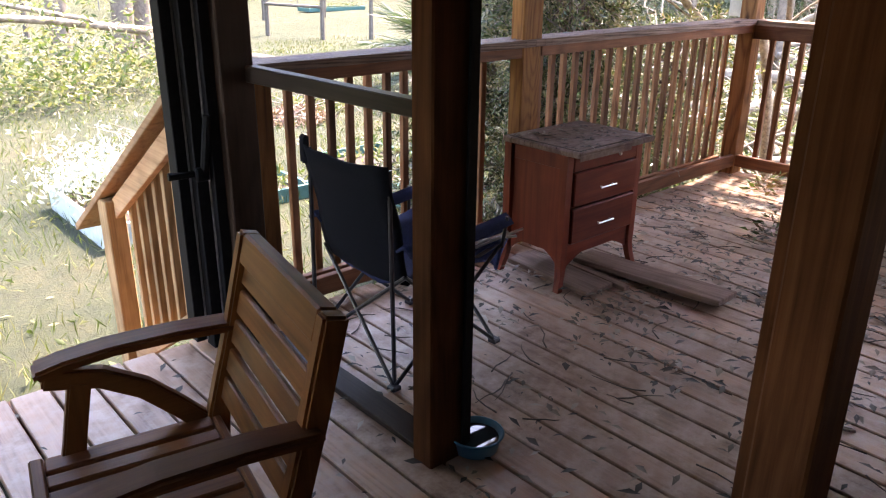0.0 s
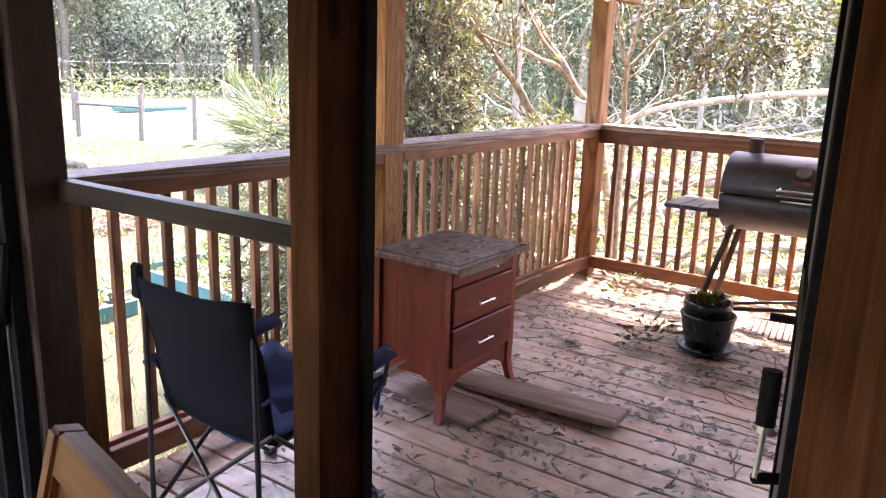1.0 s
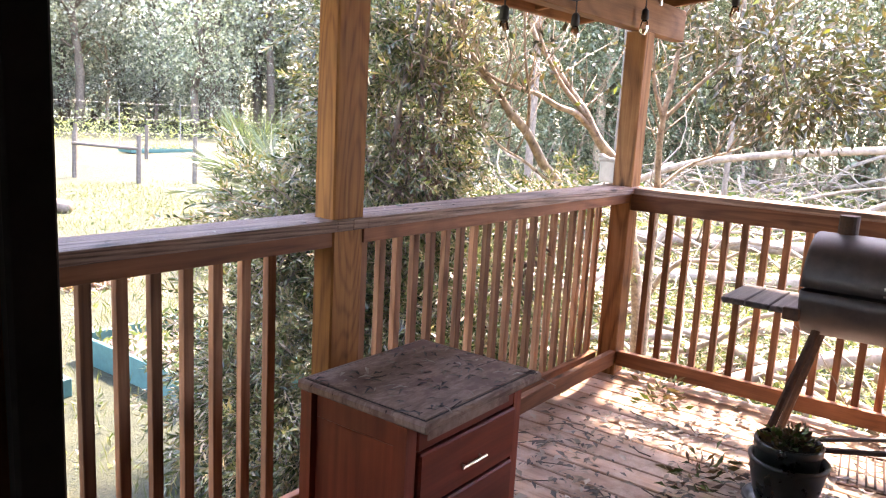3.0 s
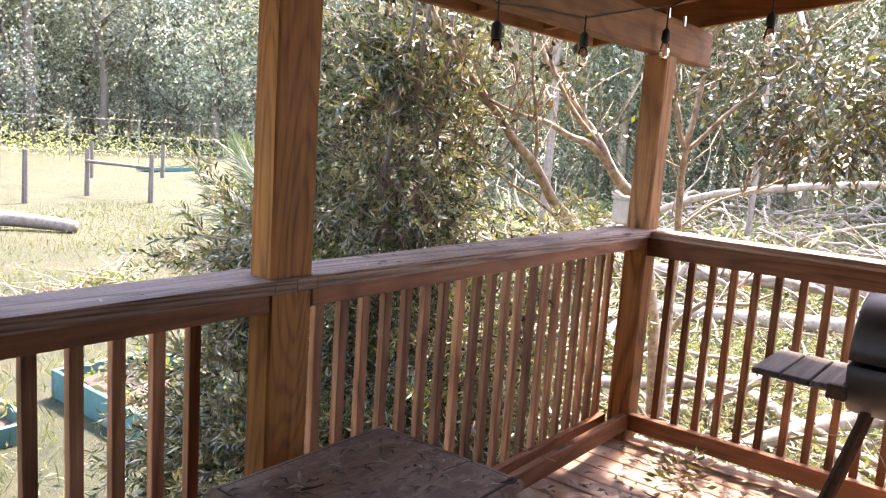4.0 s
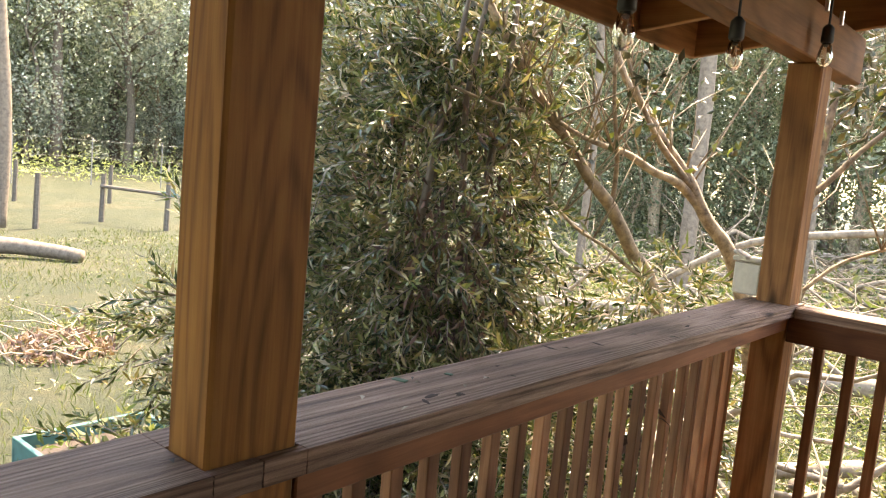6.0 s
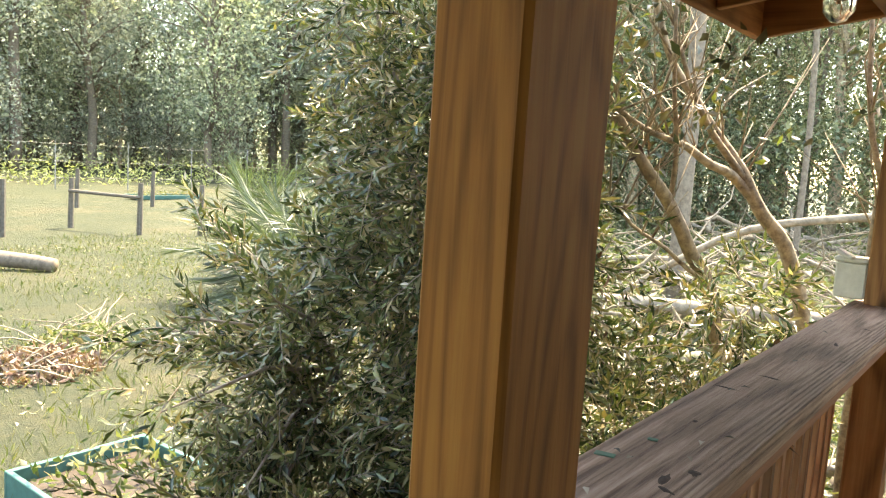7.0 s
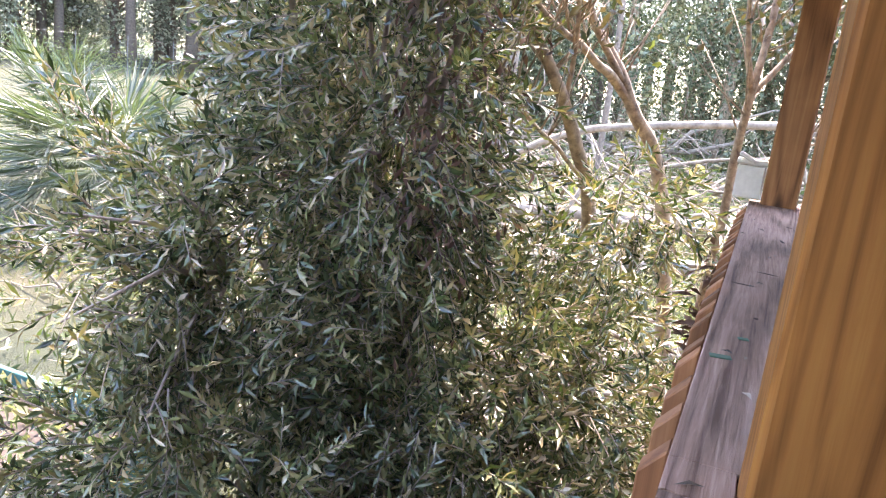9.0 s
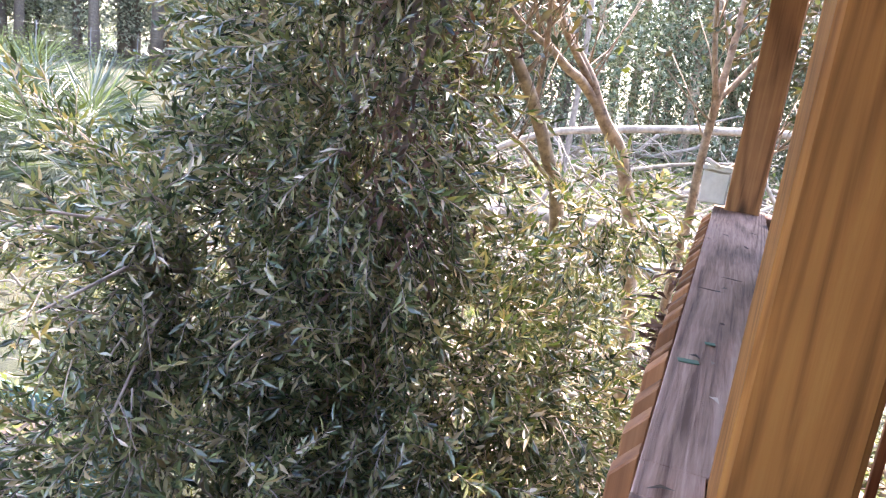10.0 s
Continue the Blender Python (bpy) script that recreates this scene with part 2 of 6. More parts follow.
def from_lists(name, verts, faces, material, parent=None, label="", smooth=True):
    me = bpy.data.meshes.new(name)
    me.from_pydata([tuple(v) for v in verts], [], faces)
    me.materials.append(material)
    if smooth:
        me.polygons.foreach_set("use_smooth", [True] * len(me.polygons))
    me.update()
    ob = new(name, me)
    place(ob, parent)
    if label:
        ob["label"] = label
    return ob


def lathe(bm, profile, n=24, centre=(0, 0), m=None):
    rings = []
    for r, z in profile:
        rings.append([bm.verts.new((centre[0] + r * math.cos(2 * math.pi * k / n), centre[1] + r * math.sin(2 * math.pi * k / n), z)) for k in range(n)])
    for a, b in zip(rings, rings[1:]):
        for k in range(n):
            bm.faces.new((a[k], a[(k + 1) % n], b[(k + 1) % n], b[k]))
    bm.faces.new(list(reversed(rings[0])))
    bm.faces.new(rings[-1])
    if m is not None:
        bmesh.ops.transform(bm, matrix=m, verts=[v for ring in rings for v in ring])
    return bm


def leaves(name, centres, dirs, lengths, widths, material, parent=None, label="", fold=0.25, seed=1, normals=None):
    """Many small blades, each of four triangles folded along its midrib."""
    rng = np.random.default_rng(seed)
    n = len(centres)
    c, d = np.asarray(centres, float), np.asarray(dirs, float)
    d /= np.linalg.norm(d, axis=1)[:, None]
    r = rng.normal(size=(n, 3)) if normals is None else np.asarray(normals, float)
    s = np.cross(d, r)
    s /= np.linalg.norm(s, axis=1)[:, None] + 1e-9
    up = np.cross(s, d)
    L, W = np.asarray(lengths)[:, None], np.asarray(widths)[:, None]
    base, tip = c, c + d * L + up * (-0.12 * L)
    mid = c + d * L * 0.5
    lft, rgt = mid + s * W * 0.5 + up * W * fold, mid - s * W * 0.5 + up * W * fold
    v = np.stack([base, rgt, tip, lft, mid], axis=1).reshape(-1, 3)
    k = np.arange(n)[:, None] * 5
    f = np.concatenate([k + np.array([[0, 1, 4]]), k + np.array([[1, 2, 4]]), k + np.array([[2, 3, 4]]), k + np.array([[3, 0, 4]])], axis=1).reshape(-1, 3)
    me = bpy.data.meshes.new(name)
    me.vertices.add(len(v))
    me.vertices.foreach_set("co", v.ravel())
    me.loops.add(len(f) * 3)
    me.loops.foreach_set("vertex_index", f.ravel().astype(np.int32))
    me.polygons.add(len(f))
    me.polygons.foreach_set("loop_start", np.arange(len(f), dtype=np.int32) * 3)
    me.polygons.foreach_set("loop_total", np.full(len(f), 3, dtype=np.int32))
    me.materials.append(material)
    me.update(calc_edges=True)
    ob = new(name, me)
    place(ob, parent)
    if label:
        ob["label"] = label
    return ob

# ---- deck ----
GROUND = -0.85
RAIL, CAPT = 1.15, 0.038
YIN, YOUT = 3.668, 3.852
XIN, XOUT = 5.738, 5.886


def post(x0, x1, y0, y1, z0, z1, parent, material=None, name="post", label=""):
    bm = bmesh.new()
    box(bm, (x0, y0, z0), (x1, y1, z1), 0.006)
    return part(name, bm, material or M_POST, parent, label)


railing = thing("long_railing", "brown stained wooden deck railing with square balusters and a grey cap", "railing", kind="structure")
far_railing = thing("far_railing", "brown stained wooden railing across the deck's end, behind the grill", "railing", kind="structure")
post(3.318, 3.466, 3.690, 3.785, -0.9, 2.035, railing)
post(5.755, 5.882, 3.690, 3.812, -0.9, 2.035, far_railing, M_POSTR)
post(5.765, 5.885, 1.84, 1.965, -0.9, 1.110, far_railing, M_POSTR)
post(5.765, 5.885, -0.39, -0.275, -0.9, 1.110, far_railing)
post(1.74, 1.82, YIN + 0.02, YIN + 0.11, -0.9, 1.110, railing)
# caps, notched round the middle post
part("cap", boxes(((1.66, YIN, RAIL - CAPT), (3.3165, YOUT, RAIL)), ((3.3165, YIN, RAIL - CAPT), (3.3925, 3.6885, RAIL)), ((3.3165, 3.7865, RAIL - CAPT), (3.3925, YOUT, RAIL)), bevel=0.0012), M_CAPX, railing, "grey weathered rail cap")
part("cap", boxes(((3.3935, YIN, RAIL - CAPT), (3.4675, 3.6885, RAIL)), ((3.3935, 3.7865, RAIL - CAPT), (3.4675, YOUT, RAIL)), ((3.4675, YIN, RAIL - CAPT), (5.7535, YOUT, RAIL)), ((5.7535, YIN + 0.003, RAIL - CAPT), (XOUT, 3.6885, RAIL)), ((5.7535, 3.8135, RAIL - CAPT), (XOUT, YOUT, RAIL)), bevel=0.0012), M_CAPX, railing, "grey weathered rail cap")
part("cap", boxes(((XIN, -0.39, RAIL - CAPT - 0.002), (XOUT - 0.004, YIN - 0.003, RAIL - 0.002)), bevel=0.004), M_CAPY, far_railing, "grey weathered rail cap")
# upright boards under the caps and along the floor
for x0, x1 in ((1.825, 3.316), (3.468, 5.753)):
    part("top_rail", boxes(((x0, YIN + 0.022, RAIL - CAPT - 0.055), (x1, YIN + 0.060, RAIL - CAPT - 0.001))), M_RAILX, railing)
    part("bottom_rail", boxes(((x0, YIN + 0.022, 0.06), (x1, YIN + 0.060, 0.15))), M_RAILX, railing)
for y0, y1 in ((1.967, 3.688), (-0.273, 1.838)):
    part("top_rail", boxes(((XIN + 0.022, y0, RAIL - CAPT - 0.098), (XIN + 0.060, y1, RAIL - CAPT - 0.003))), M_RAILY, far_railing)
    part("bottom_rail", boxes(((XIN + 0.022, y0, 0.06), (XIN + 0.060, y1, 0.15))), M_RAILY, far_railing)
    part("outer_rail", boxes(((XOUT - 0.036, y0, RAIL - CAPT - 0.075), (XOUT, y1, RAIL - CAPT - 0.005))), M_RAILY, far_railing)
    part("outer_rail", boxes(((XOUT - 0.036, y0, 0.05), (XOUT, y1, 0.12))), M_RAILY, far_railing)
part("outer_rail", boxes(((1.66, YOUT - 0.036, RAIL - CAPT - 0.072), (5.752, YOUT, RAIL - CAPT - 0.002))), M_RAILX, railing)
part("outer_rail", boxes(((1.66, YOUT - 0.036, 0.05), (5.752, YOUT, 0.12))), M_RAILX, railing)


def baluster_mesh(w=0.036, d=0.029, z0=0.03):
    """A square bar nailed outside the rails, its head cut aslant."""
    bm = bmesh.new()
    box(bm, (-w / 2, 0.003, z0), (w / 2, 0.003 + d, RAIL - 0.012))
    for v in bm.verts:
        if v.co.z > 1.0 and v.co.y > 0.01:
            v.co.z -= 0.034
    bmesh.ops.bevel(bm, geom=list(bm.edges), offset=0.0022, segments=1, affect="EDGES")
    return mesh_of(bm, M_BAL, name="baluster")


bal = baluster_mesh()


def balusters(parent, first, pitch, count, along):
    for i in range(count):
        ob = new("baluster", bal)
        p = first + i * pitch + random.uniform(-0.004, 0.004)
        z = random.uniform(-0.010, 0.004)
        ob.matrix_basis = pose(p, YOUT, z, 0, 0, random.uniform(-1.5, 1.5)) if along == 0 else pose(XOUT, p, z, 0, 0, -90 + random.uniform(-1.5, 1.5))
        place(ob, parent)


balusters(railing, 1.89, 0.109, 13, 0)
balusters(railing, 3.542, 0.109, 21, 0)
balusters(far_railing, -0.20, 0.1085, 36, 1)

# split knots and gouges in the long cap
M_KNOT = paint("dark_knot", (0.020, 0.012, 0.009), (0.075, 0.045, 0.032), 0.9, 0, 60.0, 0.8)
for kx, ky, kl, kw, turn in ((3.85, 3.705, 0.022, 0.016, 20), (3.765, 3.712, 0.028, 0.012, 70), (4.47, 3.77, 0.055, 0.010, 80), (4.07, 3.785, 0.016, 0.008, 10), (3.80, 3.728, 0.040, 0.014, 5), (4.95, 3.74, 0.045, 0.012, 15), (2.55, 3.74, 0.03, 0.012, 0), (5.25, 3.72, 0.03, 0.010, 60), (4.32, 3.815, 0.05, 0.008, 85)):
    bm = bmesh.new()
    ring = []
    for k in range(11):
        q = 2 * math.pi * k / 11
        r = 1 + random.uniform(-0.35, 0.25)
        ring.append(bm.verts.new((math.cos(q) * kl / 2 * r, math.sin(q) * kw / 2 * r, 0.0)))
    mid = bm.verts.new((0, 0, 0.0012))
    for k in range(11):
        bm.faces.new((ring[k], ring[(k + 1) % 11], mid))
    ob = part("knot", bm, M_KNOT, railing, "dark split knot in the cap")
    ob.matrix_basis = pose(kx, ky, RAIL + 0.0006, 0, 0, turn)

# porch side: posts, low rail, jambs
partition = thing("porch_partition", "dark shaded wooden posts and low railing between porch and deck", "partition", kind="structure")
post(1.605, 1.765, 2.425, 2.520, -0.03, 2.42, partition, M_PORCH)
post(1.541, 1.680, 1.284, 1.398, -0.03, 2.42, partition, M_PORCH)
post(1.541, 1.680, 3.560, 3.676, -0.9, 2.30, partition, M_DARKW, label="dark wooden corner post")
bm = boxes(((1.640, 2.522, 1.09), (1.690, 3.558, 1.18)), bevel=0)
for v in bm.verts:
    near = v.co.y < 3.0
    v.co.z = (1.178 if near else 1.167) if v.co.z > 1.13 else (1.126 if near else 1.104)
bmesh.ops.bevel(bm, geom=list(bm.edges), offset=0.004, segments=1, affect="EDGES")
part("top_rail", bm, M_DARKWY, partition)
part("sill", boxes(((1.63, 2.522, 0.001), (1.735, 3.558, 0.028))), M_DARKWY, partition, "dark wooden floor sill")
part("jamb", boxes(((1.730, 2.409, 0.0), (1.766, 2.4235, 2.3))), M_BLACK, partition, "black metal door jamb")
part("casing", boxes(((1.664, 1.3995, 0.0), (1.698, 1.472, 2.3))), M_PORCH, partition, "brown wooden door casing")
part("jamb", boxes(((1.700, 1.450, 0.0), (1.730, 1.473, 2.3))), M_BLACK, partition, "black metal door jamb")
part("weather_strip", boxes(((1.7305, 1.462, 0.02), (1.736, 1.474, 2.25)), bevel=0.0), M_STRIP, partition, "thin grey weather strip")
part("header", boxes(((1.541, 1.40, 2.18), (1.660, 2.423, 2.30))), M_PORCHY, partition)

# floor
floor = thing("deck_floor", "weathered reddish brown deck boards strewn with leaves", "floor", kind="structure")
bw, gap = 0.1300, 0.0110
boards = [mesh_of(boxes(((0, -3.0, -0.03), (bw, 3.775, 0.0)), bevel=0.004), M_DECK, name="board")]
x = -2.42
while x < XOUT:
    ob = new("board", boards[0])
    ob.location = (x, random.uniform(-0.01, 0.01), random.uniform(-0.002, 0.0))
    place(ob, floor)
    x += bw + gap
part("joist", boxes(((-2.4, 3.70, -0.24), (XOUT, 3.738, -0.034)), ((XOUT - 0.06, -3.0, -0.24), (XOUT - 0.02, 3.69, -0.034)), ((-2.4, 0.5, -0.24), (XOUT - 0.07, 0.54, -0.034)), ((-2.4, 2.2, -0.24), (XOUT - 0.07, 2.24, -0.034))), M_RAILX, floor)

# roof, falling gently towards the garden
SLOPE = 0.14


def eave(y):
    return 2.15 + (4.45 - y) * SLOPE


roof = thing("roof", "unpainted wooden porch roof with a beam, rafters and fascia boards", "roof", kind="structure")
part("beam", boxes(((-2.4, 3.705, 2.036), (6.38, 3.79, 2.225)), bevel=0.005), M_ROOFX, roof)


def sloped(x0, x1, y0, y1, dz0, dz1, bevel=0.003):
    """A board that runs down the roof's fall, its faces dz0 to dz1 over the eave line."""
    bm = bmesh.new()
    vs = [bm.verts.new((x, y, eave(y) + dz)) for x in (x0, x1) for y in (y0, y1) for dz in (dz0, dz1)]
    for f in ((0, 1, 3, 2), (4, 6, 7, 5), (0, 4, 5, 1), (2, 3, 7, 6), (0, 2, 6, 4), (1, 5, 7, 3)):
        bm.faces.new([vs[i] for i in f])
    bmesh.ops.recalc_face_normals(bm, faces=bm.faces)
    if bevel:
        bmesh.ops.bevel(bm, geom=list(bm.edges), offset=bevel, segments=1, affect="EDGES")
    return bm


part("fascia", boxes(((-2.4, 4.412, 2.15), (6.31, 4.45, 2.335)), bevel=0.004), M_ROOFX, roof)
part("rake_board", sloped(6.312, 6.35, -3.0, 4.45, 0.0, 0.185), M_ROOFY, roof)
for k in range(15):
    xk = 5.72 - 0.61 * k
    part("rafter", sloped(xk, xk + 0.038, -3.0, 4.41, 0.012, 0.185), M_ROOFY, roof)
for k in range(26):
    y1 = 4.44 - k * 0.285
    part("sheathing_board", sloped(-2.4, 6.31, y1 - 0.281, y1, 0.188, 0.206, 0.0), M_ROOFX, roof)
ceiling = tagged(part("ceiling", sloped(-2.45, 6.40, -3.1, 4.50, 0.208, 0.24, 0.0), M_ROOFY), "wooden roof deck over the porch", "ceiling", kind="structure")
# unseen walls added to keep the porch dim; the west opening lets side light in
for nm, lo, hi, mt in (("wall_south", (-2.4, -0.52, -0.9), (6.3, -0.40, 3.4), M_PORCHX), ("wall_north", (-2.43, 3.72, -0.9), (0.05, 3.84, 2.3), M_PORCHX)):
    tagged(part(nm, boxes((lo, hi), bevel=0), mt), "unseen brown wooden wall added to shade the porch", "wall", kind="structure")
tagged(part("wall_west", boxes(((-2.55, -0.39, -0.9), (-2.44, 3.70, 0.85)), ((-2.55, -0.39, 1.75), (-2.44, 3.70, 3.2)), ((-2.55, -0.39, 0.851), (-2.44, 1.9, 1.749)), ((-2.55, 3.1, 0.851), (-2.44, 3.70, 1.749)), bevel=0), M_PORCHY), "unseen brown wooden wall with a wide opening added to admit light", "wall", kind="structure")

# stairs down to the lawn
stairs = thing("stairs", "sunlit wooden stairs with a sloping handrail down to the lawn", "stairs", kind="structure")
for k in range(5):
    part("tread", boxes(((0.25, 3.78 + 0.27 * k, -0.17 * (k + 1) - 0.035), (1.50, 4.07 + 0.27 * k, -0.17 * (k + 1)))), M_RAILX, stairs)
SL = -0.625


def slope_bar(y0, y1, z0, half_h, x0, x1):
    bm = bmesh.new()
    vs = [bm.verts.new((x, y, z0 + (y - 3.85) * SL + dz)) for x in (x0, x1) for y in (y0, y1) for dz in (-half_h, half_h)]
    for f in ((0, 1, 3, 2), (4, 6, 7, 5), (0, 4, 5, 1), (2, 3, 7, 6), (0, 2, 6, 4), (1, 5, 7, 3)):
        bm.faces.new([vs[i] for i in f])
    bmesh.ops.recalc_face_normals(bm, faces=bm.faces)
    bmesh.ops.bevel(bm, geom=list(bm.edges), offset=0.004, segments=1, affect="EDGES")
    return bm


part("handrail", slope_bar(3.70, 5.38, 1.033, 0.022, 1.43, 1.60), M_STAIRY, stairs, "pale tan sloping handrail")
part("top_rail", slope_bar(3.78, 4.99, 0.925, 0.058, 1.485, 1.523), M_STAIRY, stairs)
part("bottom_rail", slope_bar(3.78, 4.82, 0.06, 0.05, 1.485, 1.523), M_STAIRY, stairs)
post(1.44, 1.54, 4.82, 4.94, GROUND, 0.36, stairs, M_STAIR)
stair_bal = mesh_of(boxes(((-0.018, -0.018, -0.45), (0.018, 0.018, 0.45)), bevel=0.003), M_STAIR, name="baluster")
for k in range(8):
    ob = new("baluster", stair_bal)
    y = 3.86 + 0.122 * k
    ob.location = (1.543, y, 0.50 + (y - 3.85) * SL)
    place(ob, stairs)

# ---- ground ----
bm = bmesh.new()
bmesh.ops.create_grid(bm, x_segments=160, y_segments=160, size=160)
for v in bm.verts:
    r = math.hypot(v.co.x - 3, v.co.y - 2)
    v.co.z = GROUND + 0.10 * min(1, r / 30) * noise.noise(v.co * 0.35) + (0.12 * min(1, max(0, r - 8) / 20)) * noise.noise(v.co * 0.09)
ground = tagged(part("ground", bm, M_GRASS, smooth=True), "pale sunlit lawn with dry patches", "ground", kind="structure")
# ---- materials of the things ----
M_RED = wood("red_stained_wood", (0.13, 0.022, 0.010), (0.22, 0.040, 0.018), (0.30, 0.066, 0.028), 2, rough=0.42, grain=0.8, relief=0.08, spread=0.12, spec=0.3)
M_REDX = wood("red_stained_wood_x", (0.12, 0.020, 0.010), (0.20, 0.036, 0.017), (0.28, 0.060, 0.026), 0, rough=0.45, grain=0.8, relief=0.08, spread=0.12, spec=0.2)
M_TOP, nt, bsdf = mat("weathered_table_top")
mp = coords(nt, (7.0, 26.0, 7.0))
mq = coords(nt, (1, 1, 1))
n1 = node(nt, "ShaderNodeTexNoise", Scale=1.6, Detail=7.0, Roughness=0.7, Distortion=0.8)
n2 = node(nt, "ShaderNodeTexNoise", Scale=9.0, Detail=8.0, Roughness=0.72)
n3 = node(nt, "ShaderNodeTexNoise", Scale=1.0, Detail=3.0, Roughness=0.6, Distortion=1.5)
nt.links.new(mp.outputs[0], n1.inputs["Vector"])
nt.links.new(mq.outputs[0], n2.inputs["Vector"])
nt.links.new(mp.outputs[0], n3.inputs["Vector"])
ct = ramp(nt, n1.outputs["Fac"], [(0.28, (0.13, 0.080, 0.057)), (0.5, (0.245, 0.165, 0.122)), (0.75, (0.36, 0.265, 0.205))])
fp = ramp(nt, n2.outputs["Fac"], [(0.52, (0, 0, 0)), (0.58, (1, 1, 1))])
ct = mix(nt, fp, ct, (0.175, 0.108, 0.083))
fk = ramp(nt, n3.outputs["Fac"], [(0.655, (0, 0, 0)), (0.675, (1, 1, 1))])
ct = mix(nt, fk, ct, (0.035, 0.02, 0.017))
nt.links.new(ct, bsdf.inputs["Base Color"])
bsdf.inputs["Specular IOR Level"].default_value = 0.15
bsdf.inputs["Roughness"].default_value = 0.7
bump(nt, bsdf, n2.outputs["Fac"], 0.6, 0.006)
M_PLANK = wood("grey_plank_wood", (0.13, 0.080, 0.058), (0.27, 0.18, 0.135), (0.42, 0.30, 0.235), 1, rough=0.7, relief=0.6, spread=0.15)
M_TEAK = wood("oiled_teak", (0.12, 0.038, 0.010), (0.23, 0.084, 0.023), (0.33, 0.138, 0.042), 0, rough=0.48, relief=0.15, spread=0.2, spec=0.2)
M_TEAKY = wood("oiled_teak_y", (0.12, 0.038, 0.010), (0.23, 0.084, 0.023), (0.33, 0.138, 0.042), 1, rough=0.48, relief=0.15, spread=0.2, spec=0.2)
M_TEAKZ = wood("oiled_teak_z", (0.12, 0.038, 0.010), (0.23, 0.084, 0.023), (0.33, 0.138, 0.042), 2, rough=0.48, relief=0.15, spread=0.2, spec=0.2)
M_STEEL = paint("brushed_metal", (0.62, 0.60, 0.56), (0.78, 0.76, 0.72), 0.3, 1.0)
M_CLOTH = paint("navy_cloth", (0.006, 0.0066, 0.0085), (0.012, 0.0135, 0.018), 0.9, 0, 220.0, 0.4, 0.08)
M_BLUE = paint("blue_cloth", (0.016, 0.020, 0.048), (0.035, 0.045, 0.10), 0.8, 0, 160.0, 0.4, 0.1)
M_TUBE = paint("dark_tube_paint", (0.012, 0.012, 0.014), (0.028, 0.028, 0.032), 0.35)
M_GRILL = paint("grill_enamel", (0.018, 0.015, 0.014), (0.05, 0.04, 0.036), 0.5, 0.0, 14.0, 0.15)
M_RUST = paint("rusty_iron", (0.03, 0.016, 0.01), (0.09, 0.045, 0.025), 0.7, 0.3, 25.0, 0.4)
M_GAUGE = paint("worn_gauge_face", (0.14, 0.13, 0.125), (0.26, 0.25, 0.24), 0.6)
M_BADGE = paint("red_badge", (0.13, 0.030, 0.022), (0.22, 0.06, 0.045), 0.6)
M_POT = paint("dark_glaze", (0.006, 0.009, 0.008), (0.017, 0.024, 0.021), 0.28, 0, 9.0, 0.1, 0.5)
M_SOIL = paint("potting_soil", (0.02, 0.014, 0.01), (0.06, 0.042, 0.03), 0.95, 0, 60.0, 0.9)
M_BOWL = paint("blue_plastic", (0.015, 0.11, 0.17), (0.03, 0.16, 0.24), 0.4)
M_WHITE = paint("pale_plastic", (0.46, 0.43, 0.37), (0.58, 0.55, 0.48), 0.5)
M_CORD = paint("black_cord", (0.008, 0.008, 0.008), (0.018, 0.018, 0.018), 0.6)
M_HOSE = paint("pale_cord", (0.35, 0.28, 0.22), (0.5, 0.42, 0.34), 0.6)
M_GLASS, nt, bsdf = mat("bulb_glass")
bsdf.inputs["Base Color"].default_value = (1.0, 0.97, 0.92, 1)
bsdf.inputs["Transmission Weight"].default_value = 1.0
bsdf.inputs["Roughness"].default_value = 0.06
M_WATER, nt, bsdf = mat("water")
bsdf.inputs["Base Color"].default_value = (0.02, 0.03, 0.03, 1)
bsdf.inputs["Roughness"].default_value = 0.03

# ---- nightstand ----
def rect(cx, cy, w, d):
    return [(cx - w / 2, cy - d / 2), (cx + w / 2, cy - d / 2), (cx + w / 2, cy + d / 2), (cx - w / 2, cy + d / 2)]


def flared_leg(cx, cy, sx, sy, h, w=0.05):
    """Straight above, tapering and kicking out at the foot."""
    bm = bmesh.new()
    rows = []
    for z, ww, kick in ((0.0, 0.034, 0.026), (0.02, 0.033, 0.02), (0.07, 0.034, 0.006), (0.13, 0.040, -0.002), (0.19, w, 0.0), (h, w, 0.0)):
        rows.append([bm.verts.new((x, y, z)) for x, y in rect(cx + sx * kick + sx * (w - ww) / 2, cy + sy * (w - ww) / 2 + sy * kick * 0.5, ww, ww)])
    bm.faces.new(list(reversed(rows[0])))
    bm.faces.new(rows[-1])
    for a, b in zip(rows, rows[1:]):
        for i in range(4):
            bm.faces.new((a[i], a[(i + 1) % 4], b[(i + 1) % 4], b[i]))
    return bm


